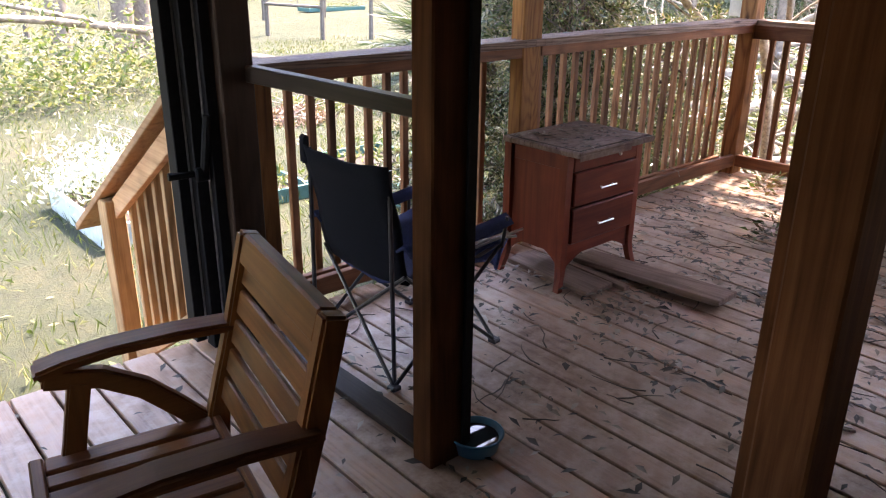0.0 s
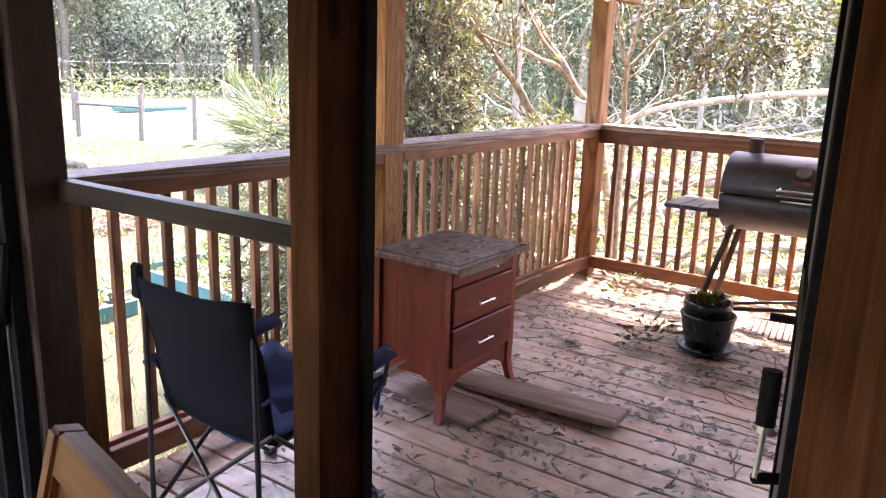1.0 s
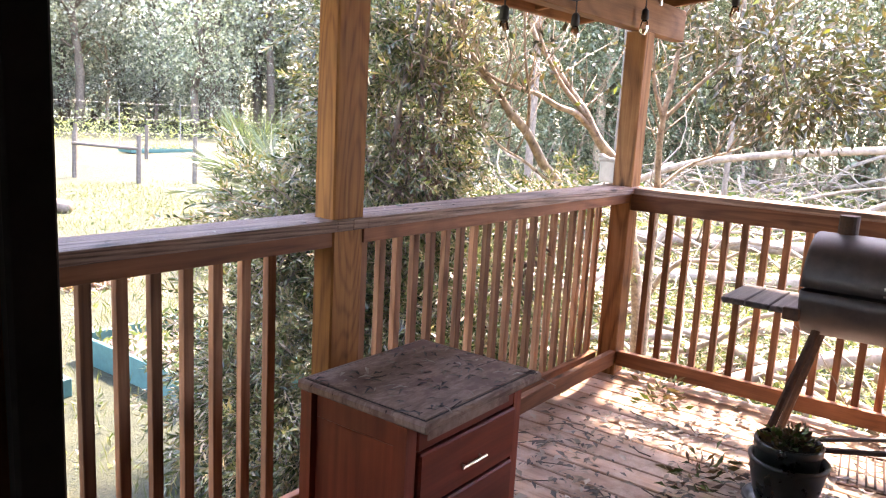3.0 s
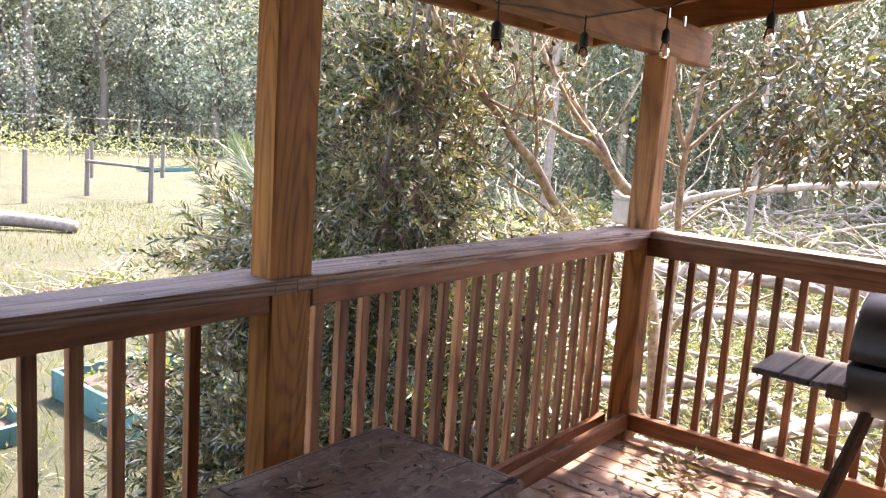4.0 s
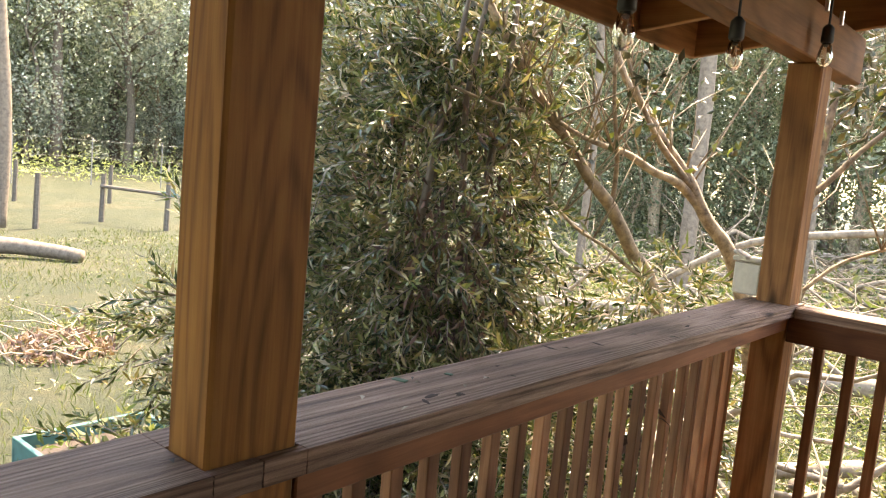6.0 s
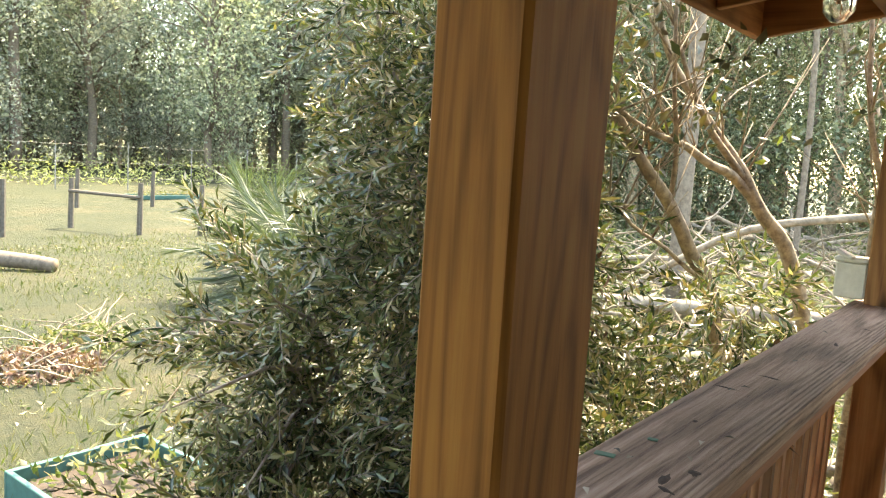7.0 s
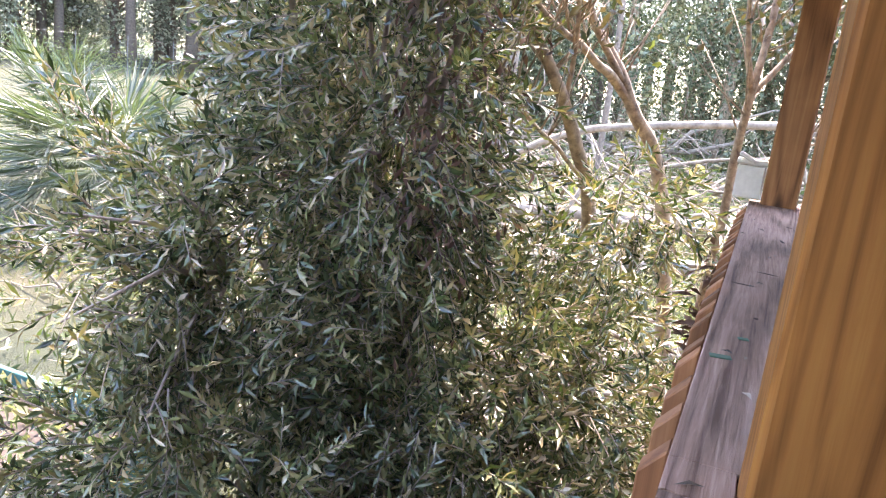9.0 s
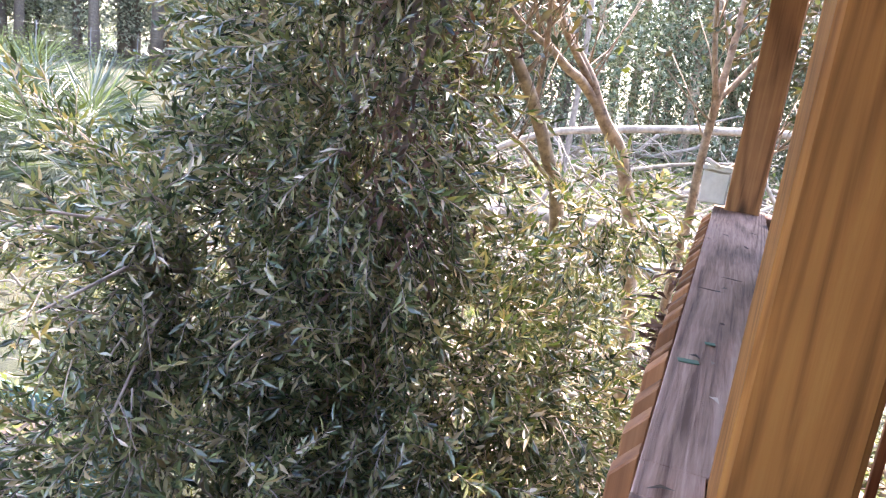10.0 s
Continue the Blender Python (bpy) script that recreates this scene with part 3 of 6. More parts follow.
def arched_panel(u0, u1, z_side, z_mid, z1, t0, t1, along):
    """An apron panel with a curved lower edge; along 0: runs in x, 1: in y."""
    bm = bmesh.new()
    n = 12
    rows = []
    for i in range(n + 1):
        u = u0 + (u1 - u0) * i / n
        s = math.sin(math.pi * i / n)
        zb = z_side + (z_mid - z_side) * min(1.0, s * 1.5)
        q = []
        for t in (t0, t1):
            for z in (zb, z1):
                q.append(bm.verts.new((u, t, z) if along == 0 else (t, u, z)))
        rows.append(q)
    for a, b in zip(rows, rows[1:]):
        for i, j in ((0, 1), (1, 3), (3, 2), (2, 0)):
            bm.faces.new((a[i], a[j], b[j], b[i]))
    for q in (rows[0], rows[-1]):
        bm.faces.new((q[0], q[1], q[3], q[2]))
    bmesh.ops.recalc_face_normals(bm, faces=bm.faces)
    return bm


def nightstand(at):
    t = thing("nightstand", "red stained wooden nightstand with two drawers and a peeling grey top", "nightstand", at=at)
    W, D, H = 0.592, 0.41, 0.69
    x0, x1, y0, y1 = -W / 2, W / 2, -D / 2, D / 2
    bm = boxes(((x0 - 0.004, y0 - 0.070, H), (x1 + 0.004, y1 + 0.017, H + 0.030)), bevel=0.007)
    top = part("top", bm, M_TOP, t, "weathered grey peeling top")
    part("top_veneer", boxes(((x0 + 0.020, y0 - 0.046, H + 0.0305), (x1 - 0.020, y1 - 0.007, H + 0.034)), bevel=0.002), M_TOP, top, "cracked veneer sheet")
    gx0, gx1, gy0, gy1, gz = x0 + 0.014, x1 - 0.014, y0 - 0.052, y1 - 0.001, H + 0.0302
    part("groove", boxes(((gx0, gy0, gz), (gx1, gy0 + 0.006, gz + 0.001)), ((gx0, gy1 - 0.006, gz), (gx1, gy1, gz + 0.001)), ((gx0, gy0, gz), (gx0 + 0.006, gy1, gz + 0.0012)), ((gx1 - 0.006, gy0, gz), (gx1, gy1, gz + 0.0012)), bevel=0.0), M_SOIL, top, "dark dirt line round the veneer")
    part("edge_strip", boxes(((x0 - 0.002, y0 - 0.0735, H - 0.012), (x1 - 0.20, y0 - 0.0705, H + 0.014)), bevel=0.001), M_TOP, top, "loose peeling edge strip")
    for sx in (-1, 1):
        for sy in (-1, 1):
            part("leg", flared_leg(sx * (W / 2 - 0.022), sy * (D / 2 - 0.022), sx, sy, H - 0.001, 0.044), M_RED, t)
    for sx in (-1, 1):
        xs = sx * (W / 2 - 0.026)
        part("side_panel", arched_panel(y0 + 0.05, y1 - 0.05, 0.13, 0.185, H - 0.002, xs - 0.008, xs + 0.008, 1), M_RED, t)
        part("side_rail", boxes(((xs - 0.011, y0 + 0.051, H - 0.075), (xs + 0.011, y1 - 0.051, H - 0.003))), M_RED, t)
    part("back_panel", boxes(((x0 + 0.05, y1 - 0.03, 0.16), (x1 - 0.05, y1 - 0.012, H - 0.002))), M_REDX, t)
    part("front_rail", boxes(((x0 + 0.05, y0 - 0.003, 0.605), (x1 - 0.05, y0 + 0.034, H - 0.002))), M_REDX, t)
    part("catch", lathe(bmesh.new(), [(0.006, 0), (0.009, 0.004), (0.007, 0.012)], 10, m=pose(0.10, y0 - 0.003, H - 0.045, 90)), M_STEEL, t, "small metal catch")
    part("front_apron", arched_panel(x0 + 0.05, x1 - 0.05, 0.115, 0.170, 0.233, y0 + 0.012, y0 + 0.03, 0), M_REDX, t)
    part("shelf", boxes(((x0 + 0.05, y0 + 0.04, 0.215), (x1 - 0.05, y1 - 0.04, 0.230))), M_REDX, t)
    for z0, z1 in ((0.236, 0.422), (0.427, 0.603)):
        d = part("drawer", boxes(((x0 + 0.050, y0 - 0.013, z0 + 0.003), (x1 - 0.050, y0 + 0.030, z1 - 0.003)), bevel=0.006), M_REDX, t)
        h = bmesh.new()
        zc = (z0 + z1) / 2 - 0.012
        rod(h, (-0.062, y0 - 0.030, zc), (0.062, y0 - 0.030, zc), 0.0042)
        rod(h, (-0.045, y0 - 0.030, zc), (-0.045, y0 - 0.005, zc), 0.004)
        rod(h, (0.045, y0 - 0.030, zc), (0.045, y0 - 0.005, zc), 0.004)
        part("handle", h, M_STEEL, d, "bright metal bar handle")
    return t


nightstand((3.303, 3.290, 0.0))

# ---- loose planks under and beside it ----
def plank(at, size, rz, rx=0.0, label="weathered grey plank lying on the deck"):
    w, l, h = size
    ob = part("plank", boxes(((-w / 2, -l / 2, 0), (w / 2, l / 2, h)), bevel=0.004), M_PLANK)
    ob.matrix_basis = pose(*at, rx, 0, rz)
    return tagged(ob, label, "plank", "loose planks")


plank((3.465, 2.87, 0.016), (0.175, 0.86, 0.032), 1.5, -2.0, "long weathered grey plank, one end raised over the deck")
plank((3.165, 3.23, 0.003), (0.195, 0.58, 0.030), -4, 0, "short weathered plank lying under the nightstand")
plank((3.292, 3.10, 0.002), (0.045, 0.46, 0.026), -5, 0, "narrow weathered plank beside a wider one")

# ---- folding camp chair on the deck, seen from behind ----
def sheet(grid, thick):
    """A padded cloth: rows of points thickened along their normals."""
    bm = bmesh.new()
    vs = [[bm.verts.new(p) for p in row] for row in grid]
    for a, b in zip(vs, vs[1:]):
        for i in range(len(a) - 1):
            bm.faces.new((a[i], a[i + 1], b[i + 1], b[i]))
    bmesh.ops.recalc_face_normals(bm, faces=bm.faces)
    bmesh.ops.solidify(bm, geom=list(bm.faces), thickness=thick)
    return bm


def camp_chair(at, rz):
    t = thing("camp_chair", "navy folding camp chair with crossed tube legs, back to the porch", "chair", at=at, rz=rz)
    w = 0.25
    grid = []
    for i in range(9):
        f = i / 8
        z = 0.40 + 0.47 * f
        row = []
        for j in range(9):
            g = j / 8 * 2 - 1
            sag = 0.05 * (1 - g * g) * (0.6 + 0.4 * f)
            zz = z + (0.05 * max(0.0, g - 0.6) if i == 8 else 0) + 0.006 * math.sin(5 * g) * f
            row.append((-0.235 - 0.10 * f - sag + 0.008 * math.sin(9 * f + 3 * g), g * (w + 0.004 * f), zz))
        grid.append(row)
    back = part("backrest", sheet(grid, 0.012), M_CLOTH, t, smooth=True)
    part("corner_cap", boxes(((-0.352, w - 0.040, 0.80), (-0.326, w + 0.006, 0.915)), bevel=0.010), M_CLOTH, back)
    grid = []
    for i in range(9):
        f = i / 8
        row = []
        for j in range(9):
            g = j / 8 * 2 - 1
            row.append((-0.22 + 0.50 * f, g * (0.25 + 0.03 * f), 0.42 + 0.06 * f * abs(g) - 0.055 * (1 - g * g) * (1 - 0.5 * f) + 0.008 * math.sin(7 * g + 5 * f)))
        grid.append(row)
    part("seat", sheet(grid, 0.012), M_BLUE, t, "blue cloth seat", smooth=True)
    for s in (-1, 1):
        grid = [[(-0.28 + 0.56 * i / 8, s * (0.275 + 0.045 * j), 0.585 - 0.035 * abs(j - 0.0) - 0.02 * math.sin(math.pi * i / 8)) for j in (-1, 0, 1)] for i in range(9)]
        part("armrest", sheet(grid, 0.01), M_BLUE, t, "slack blue cloth armrest", smooth=True)
    fl, fr, bl, br = (0.24, 0.27, 0.0), (0.24, -0.27, 0.0), (-0.33, 0.27, 0.0), (-0.33, -0.27, 0.0)
    tops = {"fl": (0.27, 0.28, 0.47), "fr": (0.27, -0.28, 0.47), "bl": (-0.25, 0.25, 0.44), "br": (-0.25, -0.25, 0.44)}
    for a, b in ((fl, tops["bl"]), (bl, tops["fl"]), (fr, tops["br"]), (br, tops["fr"]), (bl, tops["br"]), (br, tops["bl"]), (fl, tops["fr"]), (fr, tops["fl"])):
        part("leg", rod(bmesh.new(), (a[0], a[1], 0.012), b, 0.0085), M_TUBE, t)
    for p in (fl, fr, bl, br):
        part("foot", boxes(((p[0] - 0.022, p[1] - 0.022, 0.0), (p[0] + 0.022, p[1] + 0.022, 0.022)), bevel=0.006), M_TUBE, t)
    for s in (-1, 1):
        part("back_tube", rod(bmesh.new(), (-0.315, s * 0.255, 0.02), (-0.312, s * 0.240, 0.86), 0.009), M_TUBE, t)
        part("arm_post", rod(bmesh.new(), (0.25, s * 0.285, 0.44), (0.26, s * 0.30, 0.575), 0.008), M_TUBE, t)
    for k, (a, b) in enumerate((((0.05, -0.20, 0.43), (0.36, -0.30, 0.50)), ((0.02, -0.16, 0.425), (0.34, -0.24, 0.475)), ((0.10, -0.05, 0.42), (0.36, -0.27, 0.46)))):
        part("strut", rod(bmesh.new(), a, b, 0.006), M_STEEL, t, "bright metal strut")
    return t


camp_chair((2.13, 3.175, 0.0), 3)
# jeans-blue cloth hanging at the chair's front corner
bm = sheet([[(0.16 * u + 0.03 * math.sin(5 * v), 0.13 * v + 0.04 * u, 0.05 - 0.09 * (1 - u) ** 2 + 0.03 * math.sin(6 * u + 3 * v) * v) for u in [k / 8 for k in range(9)]] for v in [k / 6 for k in range(7)]], 0.012)
M_JEANS = paint("faded_blue_cloth", (0.045, 0.06, 0.15), (0.10, 0.13, 0.27), 0.85, 0, 120.0, 0.4, 0.1)
cloth = part("folded_cloth", bm, M_JEANS, smooth=True)
cloth.matrix_basis = pose(2.40, 2.95, 0.365, 0, -6, 8)
tagged(cloth, "crumpled blue cloth laid over the camp chair's edge", "cloth")

# ---- slatted garden armchair ----
def curve_bar(pts, w, h, bevel=0.005):
    """A flat bar of width w (sideways) and height h through points in the x-z plane at one y."""
    bm = bmesh.new()
    rows = []
    for i, (x, y, z) in enumerate(pts):
        a, b = pts[max(i - 1, 0)], pts[min(i + 1, len(pts) - 1)]
        d = Vector((b[0] - a[0], 0, b[2] - a[2])).normalized()
        nrm = Vector((-d.z, 0, d.x))
        c = Vector((x, y, z))
        rows.append([bm.verts.new(c + nrm * (sh * h / 2) + Vector((0, sw * w / 2, 0))) for sh, sw in ((-1, -1), (-1, 1), (1, 1), (1, -1))])
    for a, b in zip(rows, rows[1:]):
        for i in range(4):
            bm.faces.new((a[i], a[(i + 1) % 4], b[(i + 1) % 4], b[i]))
    bm.faces.new(list(reversed(rows[0])))
    bm.faces.new(rows[-1])
    bmesh.ops.recalc_face_normals(bm, faces=bm.faces)
    sharp = [e for e in bm.edges if e.calc_face_angle(0) > 0.6]
    bmesh.ops.bevel(bm, geom=sharp, offset=bevel, segments=2, affect="EDGES")
    return bm


def armchair(at, rz):
    t = thing("garden_armchair", "oiled wooden garden armchair with slatted seat and back", "chair", at=at, rz=rz)
    W = 0.56
    S, A, T = 0.475, 0.705, 0.94          # heights of seat, arms and back
    back_x = lambda z: -0.225 - 0.26 * (z - S)
    lean = -14.6
    backrest = part("backrest", boxes(((-0.022, -W / 2 + 0.0425, -0.040), (0.022, W / 2 - 0.0425, 0.037)), bevel=0.006), M_TEAKY, t)
    backrest.matrix_basis = pose(back_x(T - 0.036), 0, T - 0.036, 0, lean, 0)
    for s in (-1, 1):
        y = s * (W / 2 - 0.022)
        part("back_post", curve_bar([(back_x(S) + 0.06, y, 0.0), (back_x(S) + 0.02, y, 0.24), (back_x(S), y, S), (back_x(0.7) - 0.004, y, 0.7), (back_x(T - 0.002), y, T - 0.002)], 0.042, 0.054, 0.007), M_TEAKZ, t)
    for k in range(5):
        z = S + 0.075 + 0.074 * k
        sl = part("back_slat", boxes(((-0.008, -W / 2 + 0.044, -0.031), (0.008, W / 2 - 0.044, 0.031)), bevel=0.004), M_TEAKY, t)
        sl.matrix_basis = pose(back_x(z), 0, z, 0, lean, 0)
    for k in range(8):
        y = -W / 2 + 0.06 + k * (W - 0.12) / 7
        part("seat_slat", boxes(((-0.20, y - 0.024, S - 0.018), (0.178, y + 0.024, S)), bevel=0.004), M_TEAK, t)
    part("seat_rail", boxes(((0.179, -W / 2 + 0.02, S - 0.06), (0.21, W / 2 - 0.02, S + 0.002)), bevel=0.005), M_TEAKY, t)
    part("seat_rail", boxes(((-0.224, -W / 2 + 0.043, S - 0.06), (-0.202, W / 2 - 0.043, S + 0.002)), bevel=0.005), M_TEAKY, t)
    for s in (-1, 1):
        y = s * (W / 2 - 0.008)
        part("side_rail", boxes(((-0.20, y - 0.014, S - 0.07), (0.178, y + 0.010, S - 0.02)), bevel=0.004), M_TEAK, t)
        part("armrest", curve_bar([(-0.30, y, A), (-0.15, y, A + 0.008), (0.0, y, A + 0.006), (0.10, y, A - 0.005), (0.165, y, A - 0.02)], 0.078, 0.026, 0.008), M_TEAK, t)
        part("front_leg", curve_bar([(0.165, y, 0.0), (0.15, y, 0.30), (0.11, y, S), (0.075, y, A - 0.06)], 0.038, 0.05), M_TEAKZ, t)
        part("brace", curve_bar([(-0.185, y, S - 0.02), (-0.13, y, S + 0.04), (-0.06, y, S + 0.11), (0.03, y, A - 0.065), (0.15, y, A - 0.038)], 0.034, 0.05), M_TEAK, t, "curved arm brace")
    return t


armchair((0.672, 2.276, 0.0), 169)

# ---- open screen doors and their closers ----
def closer(parent, a, b, c, d):
    """A tube closer: barrel a-b, rod b-c, bracket c-d."""
    t = part("closer_tube", rod(bmesh.new(), a, b, 0.019, 0.019, 14), M_BLACK, parent, "black pneumatic door closer tube")
    part("rod", rod(bmesh.new(), b, c, 0.006), M_STEEL, t, "thin steel rod")
    part("collar", rod(bmesh.new(), Vector(b) * 1.0, Vector(b) + (Vector(c) - Vector(b)).normalized() * 0.02, 0.016), M_STEEL, t)
    part("bracket", rod(bmesh.new(), c, d, 0.012), M_BLACK, t)


door = thing("door_1", "black framed screen door standing open, seen nearly edge-on", "door", kind="structure", at=(1.752, 1.484, 0), rz=10.6)
part("stile", boxes(((0.0, -0.016, 0.03), (0.065, 0.016, 2.12))), M_BLACK, door)
part("stile", boxes(((0.76, -0.016, 0.03), (0.83, 0.016, 2.12))), M_BLACK, door)
for z0, z1 in ((0.03, 0.20), (0.98, 1.08), (2.04, 2.12)):
    part("rail", boxes(((0.066, -0.014, z0), (0.759, 0.014, z1))), M_BLACK, door)
M_DOORP = paint("dark_door_paint", (0.05, 0.04, 0.045), (0.085, 0.07, 0.075), 0.5)
M_MESH = paint("grey_screen_mesh", (0.09, 0.09, 0.088), (0.13, 0.13, 0.128), 0.7, 0.0, 400.0, 0.2)
part("lower_panel", boxes(((0.066, -0.008, 0.20), (0.759, 0.008, 0.98)), bevel=0.0), M_DOORP, door, "dark painted lower panel")
part("screen", boxes(((0.064, -0.003, 1.08), (0.761, 0.003, 2.04)), bevel=0.0), M_MESH, door, "pale grey insect mesh")
part("lever", rod(bmesh.new(), (0.808, -0.050, 0.925), (0.808, 0.075, 0.925), 0.012), M_BLACK, door, "black lever handle")
closer(partition, (1.972, 1.576, 0.989), (1.960, 1.574, 0.879), (1.918, 1.572, 0.784), (1.975, 1.535, 0.770))

jamb = thing("door_2", "black framed stair door folded open beside the dark corner post", "door", kind="structure", at=(1.43, 3.70, 0))
part("stile", boxes(((-0.045, -0.02, 0.03), (0.0, 0.055, 2.12))), M_BLACK, jamb)
part("door_frame", boxes(((0.012, -0.06, 0.0), (0.06, 0.01, 2.15)), ((0.066, -0.10, 0.0), (0.109, -0.03, 2.15))), M_BLACK, jamb)
part("weather_strip", boxes(((0.001, -0.021, 0.03), (0.007, -0.012, 2.12)), ((0.061, -0.066, 0.03), (0.0655, -0.056, 2.12)), bevel=0.0), M_STRIP, jamb, "thin grey weather strip")
part("lever", rod(bmesh.new(), (-0.095, -0.05, 0.765), (0.05, -0.075, 0.765), 0.016, 0.012), M_BLACK, jamb, "black lever handle")
part("bracket", boxes(((0.0, -0.095, 0.735), (0.052, -0.062, 0.79)), bevel=0.006), M_BLACK, jamb)
part("closer_tube", rod(bmesh.new(), (0.035, -0.085, 0.77), (0.062, -0.098, 0.99), 0.016), M_BLACK, jamb, "black closer tube")

# ---- bowl of water by the post ----
bowl = thing("pet_bowl", "blue plastic bowl with dark water beside the post", "bowl", at=(1.80, 2.42, 0.0))
part("bowl", lathe(bmesh.new(), [(0.055, 0.0), (0.075, 0.002), (0.088, 0.05), (0.097, 0.062), (0.090, 0.064), (0.080, 0.045), (0.05, 0.02)], 28), M_BOWL, bowl, smooth=True)
part("water", lathe(bmesh.new(), [(0.074, 0.044), (0.078, 0.0455)], 28), M_WATER, bowl, "dark still water")

# ---- barrel grill ----
def half_barrel(y0, y1, r, a0, a1, flat=1.0, thick=0.004):
    bm = bmesh.new()
    n = 14
    rows = []
    for y in (y0, y0 + 0.012, (y0 + y1) / 2, y1 - 0.012, y1):
        k = 0.985 if y in (y0, y1) else 1.0
        rows.append([bm.verts.new((k * r * math.cos(a0 + (a1 - a0) * i / n), y, k * r * flat * math.sin(a0 + (a1 - a0) * i / n))) for i in range(n + 1)])
    for a, b in zip(rows, rows[1:]):
        for i in range(n):
            bm.faces.new((a[i], a[i + 1], b[i + 1], b[i]))
    bm.faces.new(rows[0])
    bm.faces.new(list(reversed(rows[-1])))
    bmesh.ops.recalc_face_normals(bm, faces=bm.faces)
    bmesh.ops.solidify(bm, geom=list(bm.faces), thickness=thick)
    return bm


def grill(at, rz):
    t = thing("barrel_grill", "black barrel charcoal grill on leaning legs, lid closed", "grill", at=at, rz=rz)
    L, R = 0.86, 0.235
    zc = 0.865
    lid = part("lid", half_barrel(-L, 0.0, R, 0.02, math.pi - 0.02, 0.96), M_GRILL, t, "closed rounded black lid", smooth=False)
    lid.location = (0, 0, zc)
    drum = part("drum", half_barrel(-L, 0.0, R, math.pi + 0.02, 2 * math.pi - 0.02, 0.98), M_GRILL, t)
    drum.location = (0, 0, zc - 0.008)
    for o in (lid, drum):
        for p in o.data.polygons:
            p.use_smooth = True
    part("chimney", rod(bmesh.new(), (0.02, -0.115, zc + 0.20), (0.02, -0.115, zc + 0.305), 0.042, 0.042, 18), M_RUST, t, "short round chimney")
    h = bmesh.new()
    hx, hz = -R - 0.045, zc + 0.055
    rod(h, (hx, -0.56, hz), (hx, -0.32, hz), 0.006)
    for y in (-0.55, -0.33):
        rod(h, (hx, y, hz), (-R + 0.01, y, hz + 0.005), 0.006)
    part("handle", h, M_STEEL, lid, "steel wire lid handle")
    h2 = bmesh.new()
    rod(h2, (hx, -0.56, hz - 0.03), (hx, -0.32, hz - 0.03), 0.004)
    part("handle_guard", h2, M_STEEL, lid)
    for o in lid.children:
        o.location = (0, 0, -zc)
    gauge = part("thermometer", lathe(bmesh.new(), [(0.036, 0), (0.040, 0.006), (0.036, 0.018), (0.004, 0.020)], 18, m=pose(-0.172, -0.43, 0.150, 0, -52, 0)), M_GAUGE, lid, "round lid thermometer")
    part("badge", boxes(((-0.002, -0.05, -0.018), (0.002, 0.05, 0.018), pose(-0.219, -0.435, 0.095, 0, -24, 0)), bevel=0.0), M_BADGE, lid, "plain red badge")
    shelf = part("side_shelf", boxes(((-0.20, 0.01, zc - 0.135), (0.18, 0.33, zc - 0.128))), M_GRILL, t)
    for k in range(3):
        part("slat", boxes(((-0.215, 0.012 + 0.108 * k, zc - 0.127), (0.18, 0.113 + 0.108 * k, zc - 0.105)), bevel=0.004), M_DARKSLAT, shelf, "dark weathered shelf slat")
    part("shelf_bracket", boxes(((-0.22, -0.01, zc - 0.155), (-0.19, 0.06, zc - 0.10)), bevel=0.004), M_RUST, t)
    for x in (-0.14, 0.14):
        part("leg", rod(bmesh.new(), (x * 0.8, -0.07, zc - 0.19), (x * 1.5, 0.10, 0.0), 0.019), M_RUST, t, "rusty leaning leg")
        part("leg", rod(bmesh.new(), (x * 0.8, -0.79, zc - 0.19), (x * 1.5, -0.92, 0.0), 0.019), M_RUST, t, "rusty leaning leg")
    part("rim_strip", boxes(((-R - 0.006, -0.66, zc - 0.012), (-R + 0.002, -0.34, zc - 0.006)), bevel=0.001), M_STEEL, t, "scratched bright rim")
    return t


M_DARKSLAT = wood("dark_slat_wood", (0.035, 0.031, 0.030), (0.085, 0.076, 0.073), (0.16, 0.145, 0.14), 0, rough=0.6, relief=0.4)
grill((5.25, 2.57, 0.0), 0)

# grate and poker left on the boards
grate = thing("grill_grate", "rusty iron grill grate lying on the deck boards", "grate", at=(5.33, 2.14, 0.012), rz=8)
for k in range(13):
    part("bar", rod(bmesh.new(), (-0.20, -0.22 + 0.036 * k, 0.0), (0.20, -0.22 + 0.036 * k, 0.0), 0.005, n=6), M_RUST, grate)
for x in (-0.2, 0.2):
    part("rim", rod(bmesh.new(), (x, -0.23, 0.002), (x, 0.22, 0.002), 0.007, n=6), M_RUST, grate)
bars = thing("iron_bars", "two long black iron bars on a low stand", "iron bars", at=(4.98, 2.02, 0.0))
part("arm", rod(bmesh.new(), (-0.08, 0.465, 0.23), (0.62, -0.265, 0.23), 0.010), M_GRILL, bars)
part("arm", rod(bmesh.new(), (-0.13, 0.42, 0.222), (0.335, -0.265, 0.222), 0.013), M_GRILL, bars)
part("end_stand", boxes(((0.325, -0.285, 0.0), (0.345, -0.265, 0.24)), ((0.612, -0.285, 0.0), (0.632, -0.265, 0.24)), ((0.346, -0.283, 0.20), (0.611, -0.267, 0.22)), bevel=0.002), M_GRILL, bars)
poker = part("poker", rod(bmesh.new(), (4.93, 2.02, 0.02), (5.10, 1.99, 0.33), 0.006), M_GRILL)
tagged(poker, "thin black poker propped on the deck", "poker")

